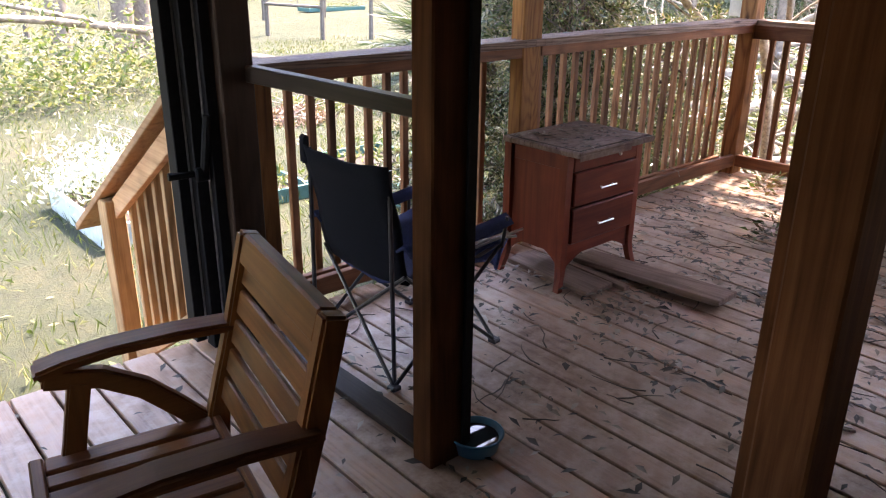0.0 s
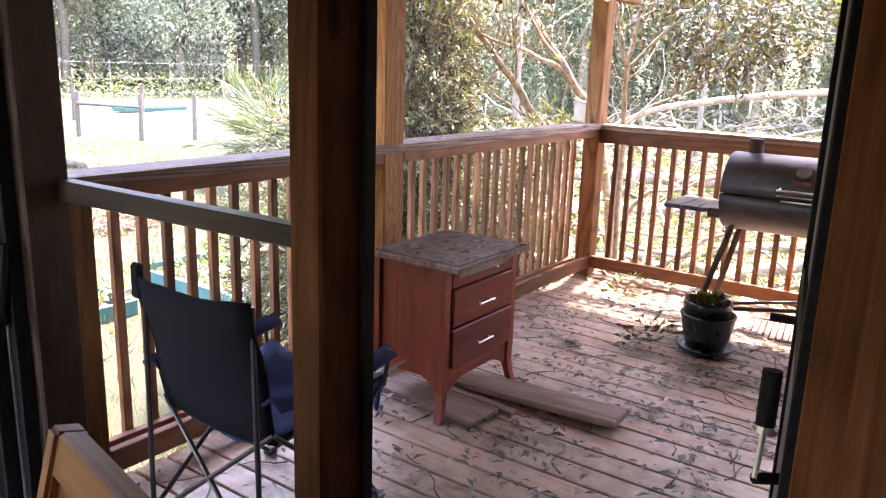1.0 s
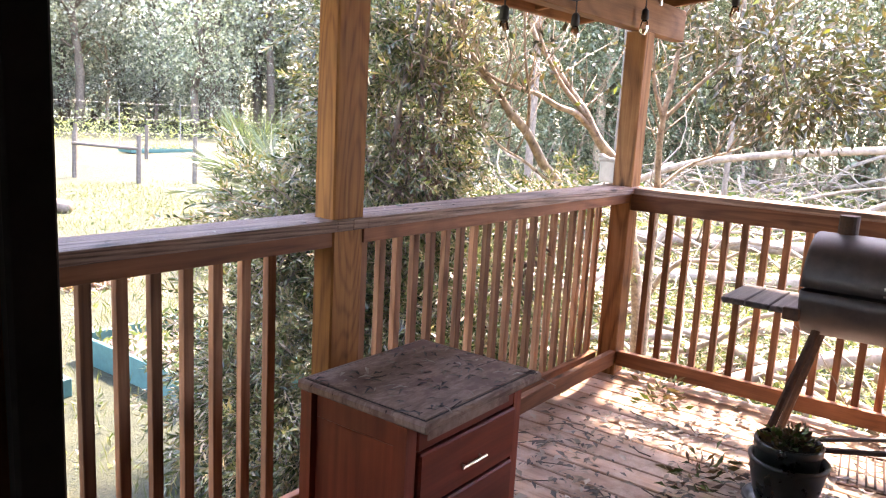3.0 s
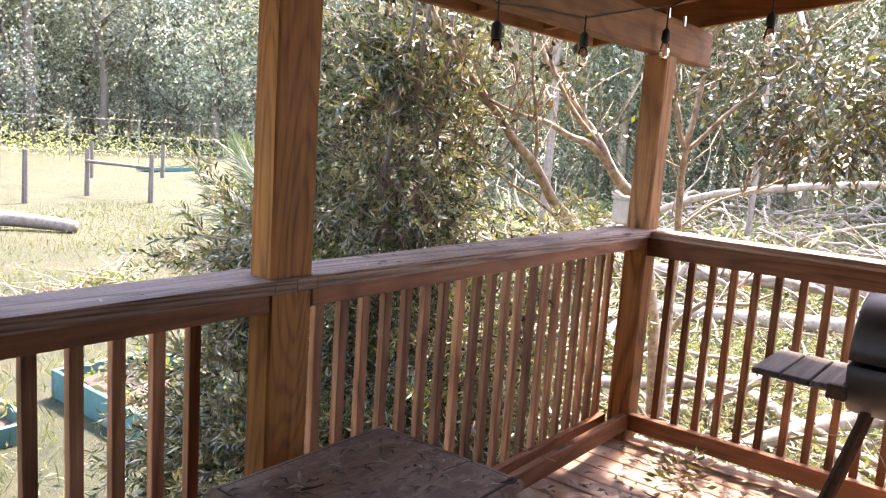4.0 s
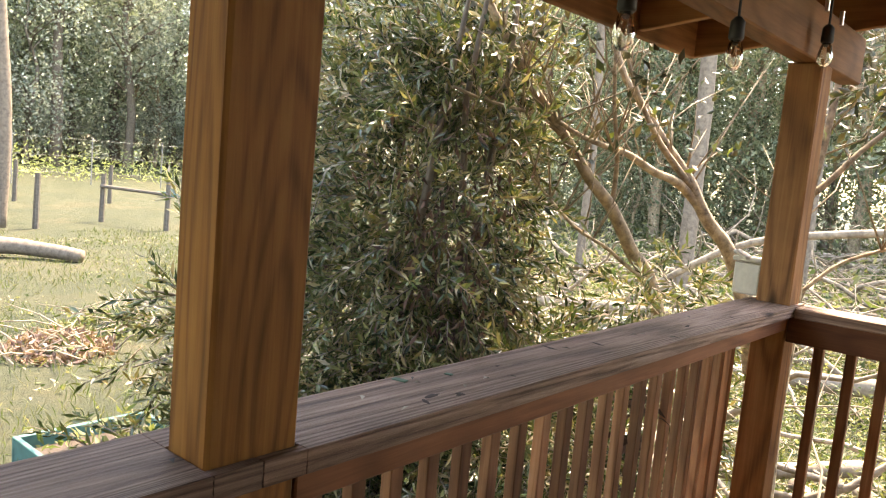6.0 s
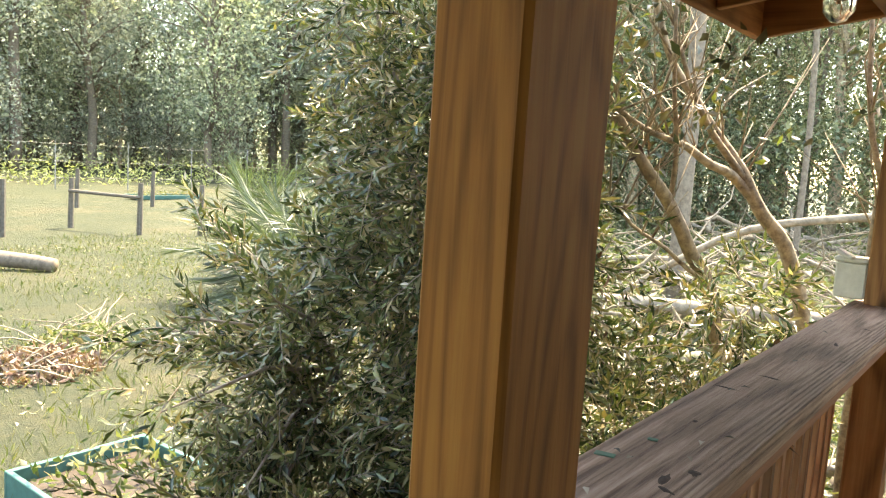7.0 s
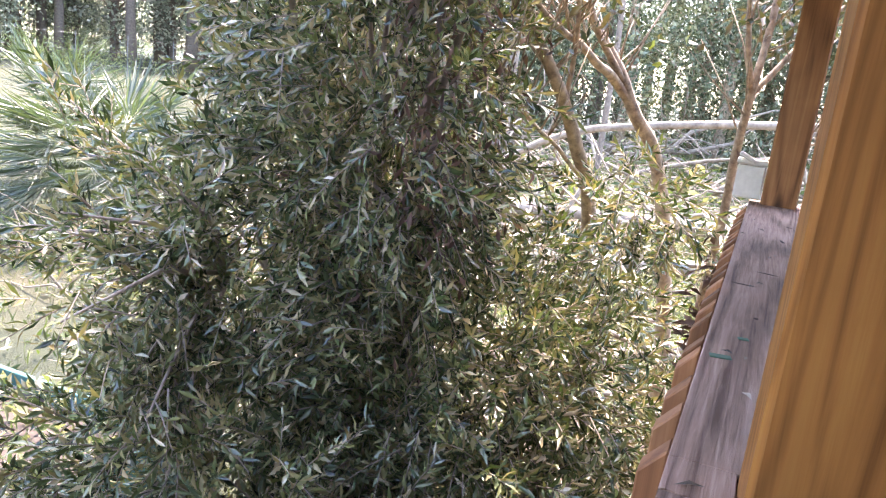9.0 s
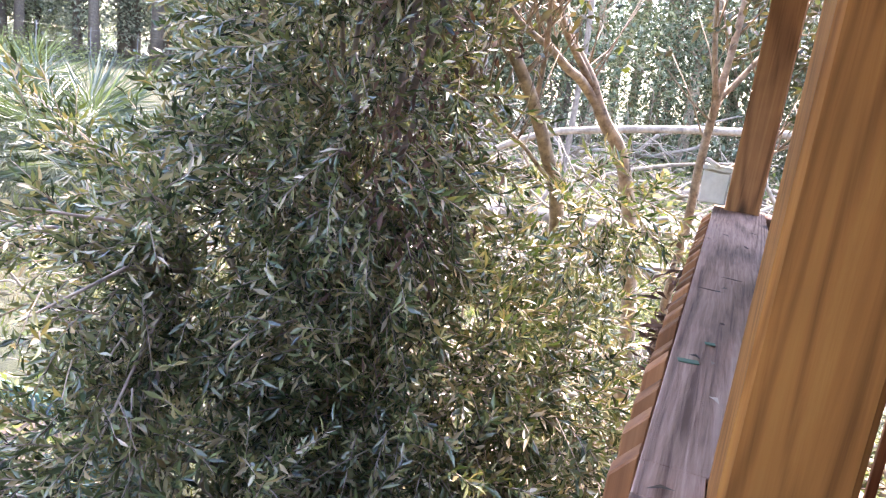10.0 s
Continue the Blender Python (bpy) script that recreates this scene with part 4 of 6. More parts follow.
# ---- glazed plant pot ----
M_SUCC = leafy("succulent_leaf", [(0.0, (0.05, 0.08, 0.02)), (0.4, (0.10, 0.14, 0.03)), (0.6, (0.10, 0.05, 0.03)), (1.0, (0.20, 0.13, 0.06))], 0.4, 0.2)
pot = thing("plant_pot", "dark glazed plant pot on a saucer with a small succulent", "plant pot", at=(4.70, 2.46, 0.0))
part("saucer", lathe(bmesh.new(), [(0.10, 0.0), (0.135, 0.004), (0.158, 0.034), (0.160, 0.044), (0.153, 0.046), (0.143, 0.030), (0.125, 0.014), (0.08, 0.012)], 36), M_POT, pot, "glossy dark saucer", smooth=True)
part("outer_pot", lathe(bmesh.new(), [(0.085, 0.016), (0.104, 0.026), (0.126, 0.09), (0.141, 0.16), (0.147, 0.205), (0.153, 0.212), (0.155, 0.224), (0.149, 0.231), (0.141, 0.226), (0.135, 0.19), (0.12, 0.10)], 40), M_POT, pot, "dark green glazed outer pot", smooth=True)
part("inner_pot", lathe(bmesh.new(), [(0.100, 0.06), (0.121, 0.20), (0.125, 0.262), (0.132, 0.266), (0.133, 0.296), (0.129, 0.302), (0.120, 0.300), (0.114, 0.262)], 36, (-0.008, 0.006)), M_POT, pot, "dark plastic nursery pot", smooth=True)
part("soil", lathe(bmesh.new(), [(0.116, 0.266), (0.10, 0.274), (0.04, 0.284)], 24, (-0.008, 0.006)), M_SOIL, pot, smooth=True)
rng = np.random.default_rng(5)
n = 170
ang, rad = rng.uniform(0, 2 * math.pi, n), rng.uniform(0.0, 0.10, n)
c = np.stack([rad * np.cos(ang), rad * np.sin(ang), 0.275 + rng.uniform(0, 0.05, n)], 1)
d = np.stack([np.cos(ang) * 0.8, np.sin(ang) * 0.8, rng.uniform(0.1, 1.3, n)], 1)
leaves("foliage", c, d, rng.uniform(0.025, 0.06, n), rng.uniform(0.016, 0.03, n), M_SUCC, pot, "green and brown succulent leaves", seed=6)

# ---- string lights along the beam ----
lights = thing("string_lights", "black string light cable with clear unlit bulbs along the beam", "string lights")
bulbs = [((5.63, 3.655, 2.225), 0.085), ((4.88, 3.680, 2.065), 0.045), ((4.26, 3.680, 2.02), 0.05), ((3.70, 3.68, 2.10), 0.06), ((5.62, 3.17, 2.28), 0.085), ((5.60, 2.45, 2.36), 0.10)]
run = [(3.0, 3.69, 2.14), (3.70, 3.69, 2.11), (4.0, 3.69, 2.10), (4.26, 3.685, 2.03), (4.55, 3.685, 2.06), (4.88, 3.685, 2.075), (5.2, 3.68, 2.15), (5.45, 3.67, 2.21), (5.63, 3.655, 2.24), (5.62, 3.40, 2.34), (5.62, 3.17, 2.30), (5.61, 2.8, 2.31), (5.60, 2.45, 2.38), (5.6, 1.8, 2.42)]
v, f = [], []
tube_data(run, [0.004] * len(run), 6, v, f)
from_lists("cable", v, f, M_CORD, lights)
for (x, y, z), drop in bulbs:
    part("drop_cord", rod(bmesh.new(), (x, y, z + 0.02), (x, y, z - drop), 0.004, n=6), M_CORD, lights)
    s = part("socket", lathe(bmesh.new(), [(0.009, 0.0), (0.019, -0.012), (0.021, -0.055), (0.017, -0.062)], 16, m=pose(x, y, z - drop)), M_CORD, lights, smooth=True)
    part("bulb", lathe(bmesh.new(), [(0.013, -0.060), (0.018, -0.072), (0.026, -0.105), (0.024, -0.125), (0.012, -0.140), (0.002, -0.143)], 18, m=pose(x, y, z - drop)), M_GLASS, s, "clear glass bulb", smooth=True)
for (x, y, z) in ((5.74, 3.70, 2.21), (5.95, 3.702, 2.20)):
    part("hook", rod(bmesh.new(), (x, y, z), (x, y, z + 0.05), 0.009), M_STEEL, lights, "galvanised cable hook")

# ---- pale box on the corner post ----
wb = thing("outdoor_socket_box", "pale plastic outdoor box fixed to the corner post", "socket box", at=(5.775, 3.815, 1.16))
part("body", boxes(((0.0, 0.0, 0.0), (0.06, 0.10, 0.125)), bevel=0.006), M_WHITE, wb)
part("hood", boxes(((-0.012, -0.002, 0.127), (0.07, 0.105, 0.145)), bevel=0.004), M_WHITE, wb)
part("flap", boxes(((-0.03, 0.10, 0.10), (0.03, 0.16, 0.115), pose(0, 0, 0, 25, 0, 0)), bevel=0.004), M_WHITE, wb)

# green scraps of leaf stuck to the cap
M_SCRAP = paint("green_scrap", (0.05, 0.11, 0.075), (0.09, 0.16, 0.11), 0.7)
for x, y, l, w in ((3.818, 3.826, 0.030, 0.014), (3.93, 3.80, 0.016, 0.010)):
    ob = part("leaf_scrap", boxes(((-w / 2, -l / 2, 0), (w / 2, l / 2, 0.0025)), bevel=0.001), M_SCRAP)
    ob.matrix_basis = pose(x, y, RAIL + 0.0003, 0, 0, 12)
    tagged(ob, "small green scrap of leaf on the rail cap", "leaf scrap", "leaf scraps")

# pale cord trailing over the boards
pts = [(2.6 + 0.02 * k + 0.05 * math.sin(k * 0.7), 1.75 + 0.055 * k * (0.4 + 0.6 * math.cos(k * 0.25)), 0.008) for k in range(16)]
v, f = [], []
tube_data(pts, [0.006] * len(pts), 6, v, f)
tagged(from_lists("cord", v, f, M_HOSE), "pale cord trailing over the deck boards", "cord")

# ---- fallen leaves and twigs on the deck ----
M_LITTER = leafy("dry_leaf", [(0.0, (0.015, 0.012, 0.008)), (0.3, (0.045, 0.036, 0.023)), (0.55, (0.105, 0.082, 0.052)), (0.78, (0.21, 0.165, 0.115)), (1.0, (0.48, 0.41, 0.33))], 0.55, 0.05)
rng = np.random.default_rng(11)
n = 15500
px = rng.uniform(-0.3, 5.70, n)
py = rng.uniform(0.2, 3.66, n)
heap = np.zeros(n)
for hx, hy, hr, hw in ((4.2, 3.0, 0.75, 1.5), (3.9, 2.5, 0.6, 1.1), (4.9, 2.9, 0.8, 1.0), (3.5, 2.1, 0.5, 0.8), (4.6, 2.0, 0.7, 0.9), (2.8, 3.2, 0.45, 0.7), (5.4, 3.3, 0.5, 0.7), (3.4, 1.4, 0.8, 0.5)):
    heap += hw * np.exp(-((px - hx) ** 2 + (py - hy) ** 2) / (2 * hr * hr))
patch = np.array([noise.noise(Vector((x * 3.1, y * 3.1, 7.0))) for x, y in zip(px, py)])
keep = rng.uniform(0, 1, n) < np.clip(0.08 + 0.28 * heap + 0.85 * patch * (0.25 + heap), 0.03, 1.0)
keep &= ~((px < 1.55) & (py > 1.2) & (rng.uniform(0, 1, n) < 0.6))
keep &= ~((px > 2.96) & (px < 3.63) & (py > 3.08) & (py < 3.52) & (rng.uniform(0, 1, n) < 0.5))
px, py = px[keep], py[keep]
n = len(px)
ang = rng.uniform(0, 2 * math.pi, n)
long_ = 0.022 + 0.056 * rng.uniform(0, 1, n) ** 1.3
litter = leaves("fallen_leaves", np.stack([px, py, 0.004 + 0.13 * long_ + rng.uniform(0, 0.010, n)], 1), np.stack([np.cos(ang), np.sin(ang), rng.uniform(0.0, 0.20, n)], 1), long_, long_ * rng.uniform(0.26, 0.46, n), M_LITTER, seed=3, fold=0.10, normals=np.stack([rng.normal(0, 0.2, n), rng.normal(0, 0.2, n), np.ones(n)], 1))
tagged(litter, "dry grey-brown narrow leaves scattered over the deck", "leaves", kind="stuff")
# leaves on the nightstand top and on the rail cap
n = 120
ang = rng.uniform(0, 2 * math.pi, n)
tl = leaves("fallen_leaves", np.stack([rng.uniform(3.03, 3.57, n), rng.uniform(3.04, 3.48, n), np.full(n, 0.727)], 1), np.stack([np.cos(ang), np.sin(ang), rng.uniform(0, 0.1, n)], 1), rng.uniform(0.02, 0.06, n), rng.uniform(0.006, 0.014, n), M_LITTER, seed=4, fold=0.3, normals=np.tile((0.05, 0.02, 1.0), (n, 1)))
tagged(tl, "small dry leaves lying on the nightstand top", "leaves", kind="stuff")
n = 28
ang = rng.uniform(0, 2 * math.pi, n)
tl = leaves("fallen_leaves", np.stack([rng.uniform(1.9, 5.7, n), rng.uniform(3.69, 3.84, n), np.full(n, RAIL + 0.003)], 1), np.stack([np.cos(ang), np.sin(ang), rng.uniform(0, 0.1, n)], 1), rng.uniform(0.012, 0.036, n), rng.uniform(0.005, 0.010, n), M_LITTER, seed=8, fold=0.3, normals=np.tile((0.05, 0.02, 1.0), (n, 1)))
tagged(tl, "small dry leaves lying on the rail cap", "leaves", kind="stuff")
M_PALETWIG = paint("pale_twig", (0.12, 0.09, 0.065), (0.30, 0.24, 0.18), 0.85, 0, 20.0, 0.4)
M_TWIG = paint("dry_twig", (0.06, 0.045, 0.035), (0.16, 0.13, 0.10), 0.85, 0, 40.0, 0.5)
v, f = [], []
for k in range(150):
    p = Vector((rng.uniform(1.9, 5.6), rng.uniform(0.9, 3.5), 0.007))
    a = rng.uniform(0, 2 * math.pi)
    pts = [p]
    for _ in range(4):
        a += rng.uniform(-0.5, 0.5)
        pts.append(pts[-1] + Vector((math.cos(a), math.sin(a), 0)) * rng.uniform(0.02, 0.07))
    tube_data(pts, [0.0035, 0.003, 0.0026, 0.002, 0.0012], 5, v, f)
tagged(from_lists("twigs", v, f, M_TWIG), "thin dry twigs scattered among leaves on the deck", "twigs", kind="stuff")
# a leafy sprig at the far corner and one beside the pot
for at, sz, seed in (((5.45, 3.28, 0.0), 0.22, 21), ((4.62, 2.80, 0.0), 0.24, 22), ((4.05, 1.35, 0.0), 0.25, 23)):
    r2 = np.random.default_rng(seed)
    n = 60
    ang = r2.uniform(0, 2 * math.pi, n)
    rad = r2.uniform(0, sz, n)
    c = np.stack([at[0] + rad * np.cos(ang), at[1] + rad * np.sin(ang) * 0.6, r2.uniform(0.01, 0.12, n)], 1)
    sp = leaves("leafy_sprig", c, np.stack([np.cos(ang), np.sin(ang), r2.uniform(-0.2, 0.8, n)], 1), r2.uniform(0.05, 0.09, n), r2.uniform(0.015, 0.026, n), M_SUCC, seed=seed)
    tagged(sp, "broken green sprig lying on the deck boards", "sprig", kind="stuff")

# brown leaf cluster and a sprig caught in the long railing
M_DEADLEAF = leafy("dead_leaf", [(0.0, (0.035, 0.018, 0.012)), (0.6, (0.085, 0.045, 0.03)), (1.0, (0.16, 0.09, 0.06))], 0.7, 0.1, 0.2)
for at, n, sz, m_, lab, seed in (((5.02, 3.905, 0.80), 130, (0.10, 0.02, 0.16), M_DEADLEAF, "brown dead leaves caught in the railing", 31), ((4.52, 3.885, 0.42), 26, (0.05, 0.02, 0.06), M_SUCC, "green sprig poking through the railing", 32)):
    r2 = np.random.default_rng(seed)
    c = np.array(at) + r2.normal(0, 1, (n, 3)) * np.array(sz)
    c[:, 1] = np.maximum(c[:, 1], 3.892)
    d = r2.normal(0, 1, (n, 3)) + np.array((0, 0.4, -0.4))
    tagged(leaves("leaf_cluster", c, d, r2.uniform(0.03, 0.065, n), r2.uniform(0.010, 0.022, n), m_, seed=seed), lab, "leaves", kind="stuff")

# ---- plants and garden ----
M_BARK = paint("grey_bark", (0.09, 0.068, 0.050), (0.21, 0.17, 0.13), 0.9, 0, 14.0, 0.9)
M_PALEBARK = paint("pale_smooth_bark", (0.085, 0.058, 0.036), (0.43, 0.335, 0.22), 0.85, 0, 22.0, 1.0)
M_DEADWOOD = paint("bleached_wood", (0.10, 0.075, 0.052), (0.33, 0.27, 0.20), 0.85, 0, 9.0, 0.8)
M_MYRTLE = leafy("shrub_leaf", [(0.0, (0.014, 0.025, 0.012)), (0.22, (0.040, 0.063, 0.024)), (0.45, (0.092, 0.114, 0.046)), (0.7, (0.165, 0.170, 0.075)), (0.93, (0.26, 0.20, 0.11)), (1.0, (0.44, 0.38, 0.27))], 0.27, 0.17, 0.68, (1.3, 1.35, 0.6))
M_OAKLEAF = leafy("broad_leaf", [(0.0, (0.022, 0.030, 0.015)), (0.45, (0.05, 0.058, 0.026)), (0.75, (0.10, 0.072, 0.042)), (0.93, (0.13, 0.105, 0.05)), (1.0, (0.20, 0.23, 0.05))], 0.38, 0.14)
# far woods: distance haze is painted into these pale leaf colours
M_HAZEWOODS = leafy("hazed_woodland_leaf", [(0.0, (0.12, 0.155, 0.105)), (0.5, (0.29, 0.33, 0.235)), (1.0, (0.54, 0.56, 0.43))], 0.55, 0.45, 0.25, (1.15, 1.2, 0.9))
M_HAZEWOODS2 = leafy("hazed_woodland_leaf_grey", [(0.0, (0.13, 0.16, 0.13)), (0.5, (0.31, 0.34, 0.28)), (1.0, (0.56, 0.58, 0.49))], 0.55, 0.45, 0.25, (1.12, 1.15, 0.95))
# east woods: darker copy of the woodland leaf, shade put into its colour
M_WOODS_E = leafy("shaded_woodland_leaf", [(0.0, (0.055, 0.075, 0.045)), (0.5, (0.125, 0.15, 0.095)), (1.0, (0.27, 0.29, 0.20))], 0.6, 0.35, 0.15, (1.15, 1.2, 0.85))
M_BRUSH = leafy("brush_leaf", [(0.0, (0.045, 0.068, 0.024)), (0.35, (0.095, 0.118, 0.046)), (0.65, (0.165, 0.155, 0.085)), (1.0, (0.30, 0.26, 0.19))], 0.6, 0.3, 0.3)
# far weeds: yellow-green, paled to put haze into the colour
M_WEED = leafy("hazed_weed_leaf", [(0.0, (0.15, 0.175, 0.085)), (0.5, (0.26, 0.285, 0.155)), (1.0, (0.40, 0.40, 0.25))], 0.6, 0.4, 0.2)
M_BLADE = leafy("grass_blade", [(0.0, (0.04, 0.062, 0.016)), (0.5, (0.08, 0.10, 0.032)), (1.0, (0.16, 0.14, 0.07))], 0.6, 0.3, 0.3)
M_REDLEAF = leafy("red_brown_leaf", [(0.0, (0.09, 0.045, 0.034)), (0.5, (0.18, 0.105, 0.08)), (1.0, (0.30, 0.21, 0.165))], 0.6, 0.2)
M_PALM = leafy("palm_blade", [(0.0, (0.034, 0.047, 0.028)), (0.6, (0.06, 0.08, 0.048)), (1.0, (0.10, 0.12, 0.075))], 0.4, 0.25)
M_TEAL = paint("teal_board_paint", (0.022, 0.085, 0.078), (0.05, 0.145, 0.13), 0.7, 0, 12.0, 0.3)
M_PALEBOARD = paint("pale_bed_board", (0.30, 0.36, 0.34), (0.45, 0.50, 0.47), 0.7, 0, 12.0, 0.3)
M_FENCE = paint("old_fence_wood", (0.06, 0.05, 0.04), (0.14, 0.12, 0.095), 0.9, 0, 20.0, 0.5)
M_WIRE = paint("fence_wire", (0.16, 0.16, 0.155), (0.24, 0.24, 0.235), 0.6, 0.3)


def twigs_on(rng, base, out, count, length, per, droop, verts, faces, rad=0.003):
    """Twigs from points base towards out; returns leaf centres and directions along them."""
    cs, ds = [], []
    for b, o in zip(base, out):
        d = o + rng.normal(0, 0.45, 3)
        d[2] -= droop
        d /= np.linalg.norm(d)
        L = length * rng.uniform(0.6, 1.3)
        tip = b + d * L
        tip[2] -= 0.12 * L
        mid = (b + tip) / 2 + np.array((0, 0, 0.04 * L))
        if verts is not None:
            tube_data([b, mid, tip], [rad, rad * 0.8, rad * 0.4], 3, verts, faces)
        side = np.cross(d, rng.normal(0, 1, 3))
        side /= np.linalg.norm(side)
        side2 = np.cross(d, side)
        for k in range(per):
            f = (k + 0.6) / per
            p = b * (1 - f) ** 2 + 2 * mid * f * (1 - f) + tip * f * f
            a = k * 2.4
            cs.append(p)
            ds.append(d * 0.9 + (side * math.cos(a) + side2 * math.sin(a)) * 0.75 + rng.normal(0, 0.12, 3))
    return np.array(cs), np.array(ds)


def shell(rng, centre, radii, count, inner=0.45):
    """Points inside an ellipsoid, thicker near its skin, with outward ways; lumpy skin."""
    u = rng.normal(0, 1, (count, 3))
    u /= np.linalg.norm(u, axis=1)[:, None]
    lump = np.array([1 + 0.40 * noise.noise(Vector(x) * 2.9 + Vector(centre)) for x in u])
    r = rng.uniform(inner ** 3, 1, count) ** (1 / 3)
    return np.array(centre) + u * r[:, None] * lump[:, None] * np.array(radii), u


# large leaning shrub outside the rail
rng = np.random.default_rng(41)
shrub = thing("large_shrub", "dense dark green evergreen shrub with narrow leaves, leaning over the rail", "shrub", at=(5.9, 5.6, GROUND))
org = np.array((5.9, 5.6, GROUND))
LOBES = (((5.66, 5.48, 1.45), (0.58, 0.54, 1.15), 640), ((5.70, 5.72, 2.35), (0.60, 0.60, 0.85), 380), ((5.46, 5.62, 0.50), (0.70, 0.66, 0.85), 640),
         ((4.84, 5.42, -0.16), (0.84, 0.72, 0.70), 720), ((5.50, 4.85, 0.20), (0.75, 0.55, 0.70), 560), ((6.0, 4.75, 0.10), (0.65, 0.45, 0.50), 100), ((5.40, 5.15, 1.25), (0.50, 0.5, 0.85), 400),
         ((4.58, 4.98, -0.36), (0.80, 0.62, 0.52), 470), ((5.2, 4.5, 2.85), (0.7, 0.5, 0.30), 200), ((5.6, 4.42, 0.30), (0.6, 0.38, 0.46), 105), ((5.1, 4.45, -0.2), (0.70, 0.4, 0.5), 260),
         ((6.35, 4.40, 0.38), (0.60, 0.28, 0.34), 60), ((5.7, 4.25, 0.10), (0.65, 0.24, 0.42), 80),
         ((6.0, 4.27, 1.06), (0.20, 0.12, 0.10), 16), ((6.1, 4.50, 0.98), (0.20, 0.12, 0.12), 14), ((6.05, 4.10, 1.0), (0.20, 0.08, 0.12), 14), ((6.3, 4.45, 0.75), (0.4, 0.2, 0.2), 26), ((5.55, 5.05, 2.02), (0.34, 0.30, 0.26), 70))
v, f, C, D = [], [], [], []
for cen, rad, cnt in LOBES:
    b, o = shell(rng, cen, rad, cnt)
    sel = b[:, 2] > GROUND + 0.05
    sel &= b[:, 1] > 4.02
    o = o + np.array((-0.25, -0.05, -0.05))
    c_, d_ = twigs_on(rng, (b - org)[sel], o[sel], cnt, 0.25, 24, 0.25, v, f, 0.0030)
    C.append(c_)
    D.append(d_)
# sprays that stick out towards the lawn
for tip in ((4.12, 5.45, 0.72), (4.35, 5.7, 0.95), (4.5, 6.1, 0.8), (4.45, 5.5, 0.45), (4.25, 5.3, 0.35), (4.2, 5.2, 0.05), (4.85, 6.3, 1.25), (4.5, 5.4, 1.05)):
    start = np.array((5.15, 5.7, 0.6))
    tip = np.array(tip)
    base = np.array([start + (tip - start) * s for s in np.linspace(0.2, 0.98, 30)]) + rng.normal(0, 0.05, (30, 3))
    tube_data([start - org, (start + tip) / 2 + np.array((0, 0, 0.08)) - org, tip - org], [0.012, 0.008, 0.003], 5, v, f)
    c_, d_ = twigs_on(rng, base - org, np.tile((tip - start) / np.linalg.norm(tip - start), (30, 1)), 30, 0.20, 14, 0.2, v, f)
    C.append(c_)
    D.append(d_)
tagged(from_lists("twig_tangle", v, f, M_PALETWIG, shrub), kind="stuff")
C, D = np.concatenate(C), np.concatenate(D)
leaves("foliage", C, D, rng.uniform(0.036, 0.084, len(C)), rng.uniform(0.0095, 0.0190, len(C)), M_MYRTLE, shrub, "narrow glossy dark green leaves", seed=42)
C = np.array((5.30, 4.88, 1.22)) - org + rng.normal(0, 1, (520, 3)) * np.array((0.20, 0.12, 0.34))
leaves("dead_foliage", C, rng.normal(0, 0.6, (520, 3)) + np.array((0, 0, -1.0)), rng.uniform(0.04, 0.075, 520), rng.uniform(0.010, 0.020, 520), M_DEADLEAF, shrub, "brown dead leaves hanging inside the shrub", seed=43)
v, f = [], []
for k in range(34):
    cen, rad, _ = LOBES[k % 9]
    tip = Vector(cen) + Vector(rng.uniform(-0.4, 0.4, 3))
    tip.y = max(tip.y, 4.7)
    root = Vector((5.95 + rng.uniform(-0.2, 0.2), 5.55 + rng.uniform(-0.2, 0.2), GROUND))
    m1 = root.lerp(tip, 0.4) + Vector((0.12, 0.05, 0.25)) + Vector(rng.normal(0, 0.08, 3))
    m2 = root.lerp(tip, 0.75) + Vector((0.05, 0, 0.18)) + Vector(rng.normal(0, 0.08, 3))
    tube_data([root - Vector(org), m1 - Vector(org), m2 - Vector(org), tip - Vector(org)], [0.035, 0.024, 0.014, 0.005], 6, v, f)
tagged(from_lists("stem_tangle", v, f, M_BARK, shrub), kind="stuff")


# many-stemmed tree behind the deck's corner
def limb(pts, r0, r1, v, f, n=8, sub=4):
    """A limb through control points, softly wavering."""
    pts = [Vector(p) for p in pts]
    out = []
    for i in range(len(pts) - 1):
        p0, p1, p2, p3 = pts[max(i - 1, 0)], pts[i], pts[i + 1], pts[min(i + 2, len(pts) - 1)]
        for k in range(sub):
            t = k / sub
            out.append(0.5 * (2 * p1 + (p2 - p0) * t + (2 * p0 - 5 * p1 + 4 * p2 - p3) * t * t + (3 * p1 - p0 - 3 * p2 + p3) * t ** 3))
    out.append(pts[-1])
    m = len(out)
    out = [p + 0.012 * noise.noise_vector(p * 4) for p in out]
    tube_data(out, [r0 + (r1 - r0) * i / (m - 1) for i in range(m)], n, v, f)
    return out


rng = np.random.default_rng(51)
myrtle = thing("many_stemmed_tree", "bare many-stemmed tree with smooth pale bark behind the deck corner", "tree", at=(7.0, 4.2, GROUND))
O = Vector((7.0, 4.2, GROUND))
tips = []


def stem(pts, r0, r1):
    v, f = [], []
    o = limb([Vector(p) - O for p in pts], r0, r1, v, f)
    from_lists("stem", v, f, M_PALEBARK, myrtle)
    tips.extend(o[len(o) // 2:])


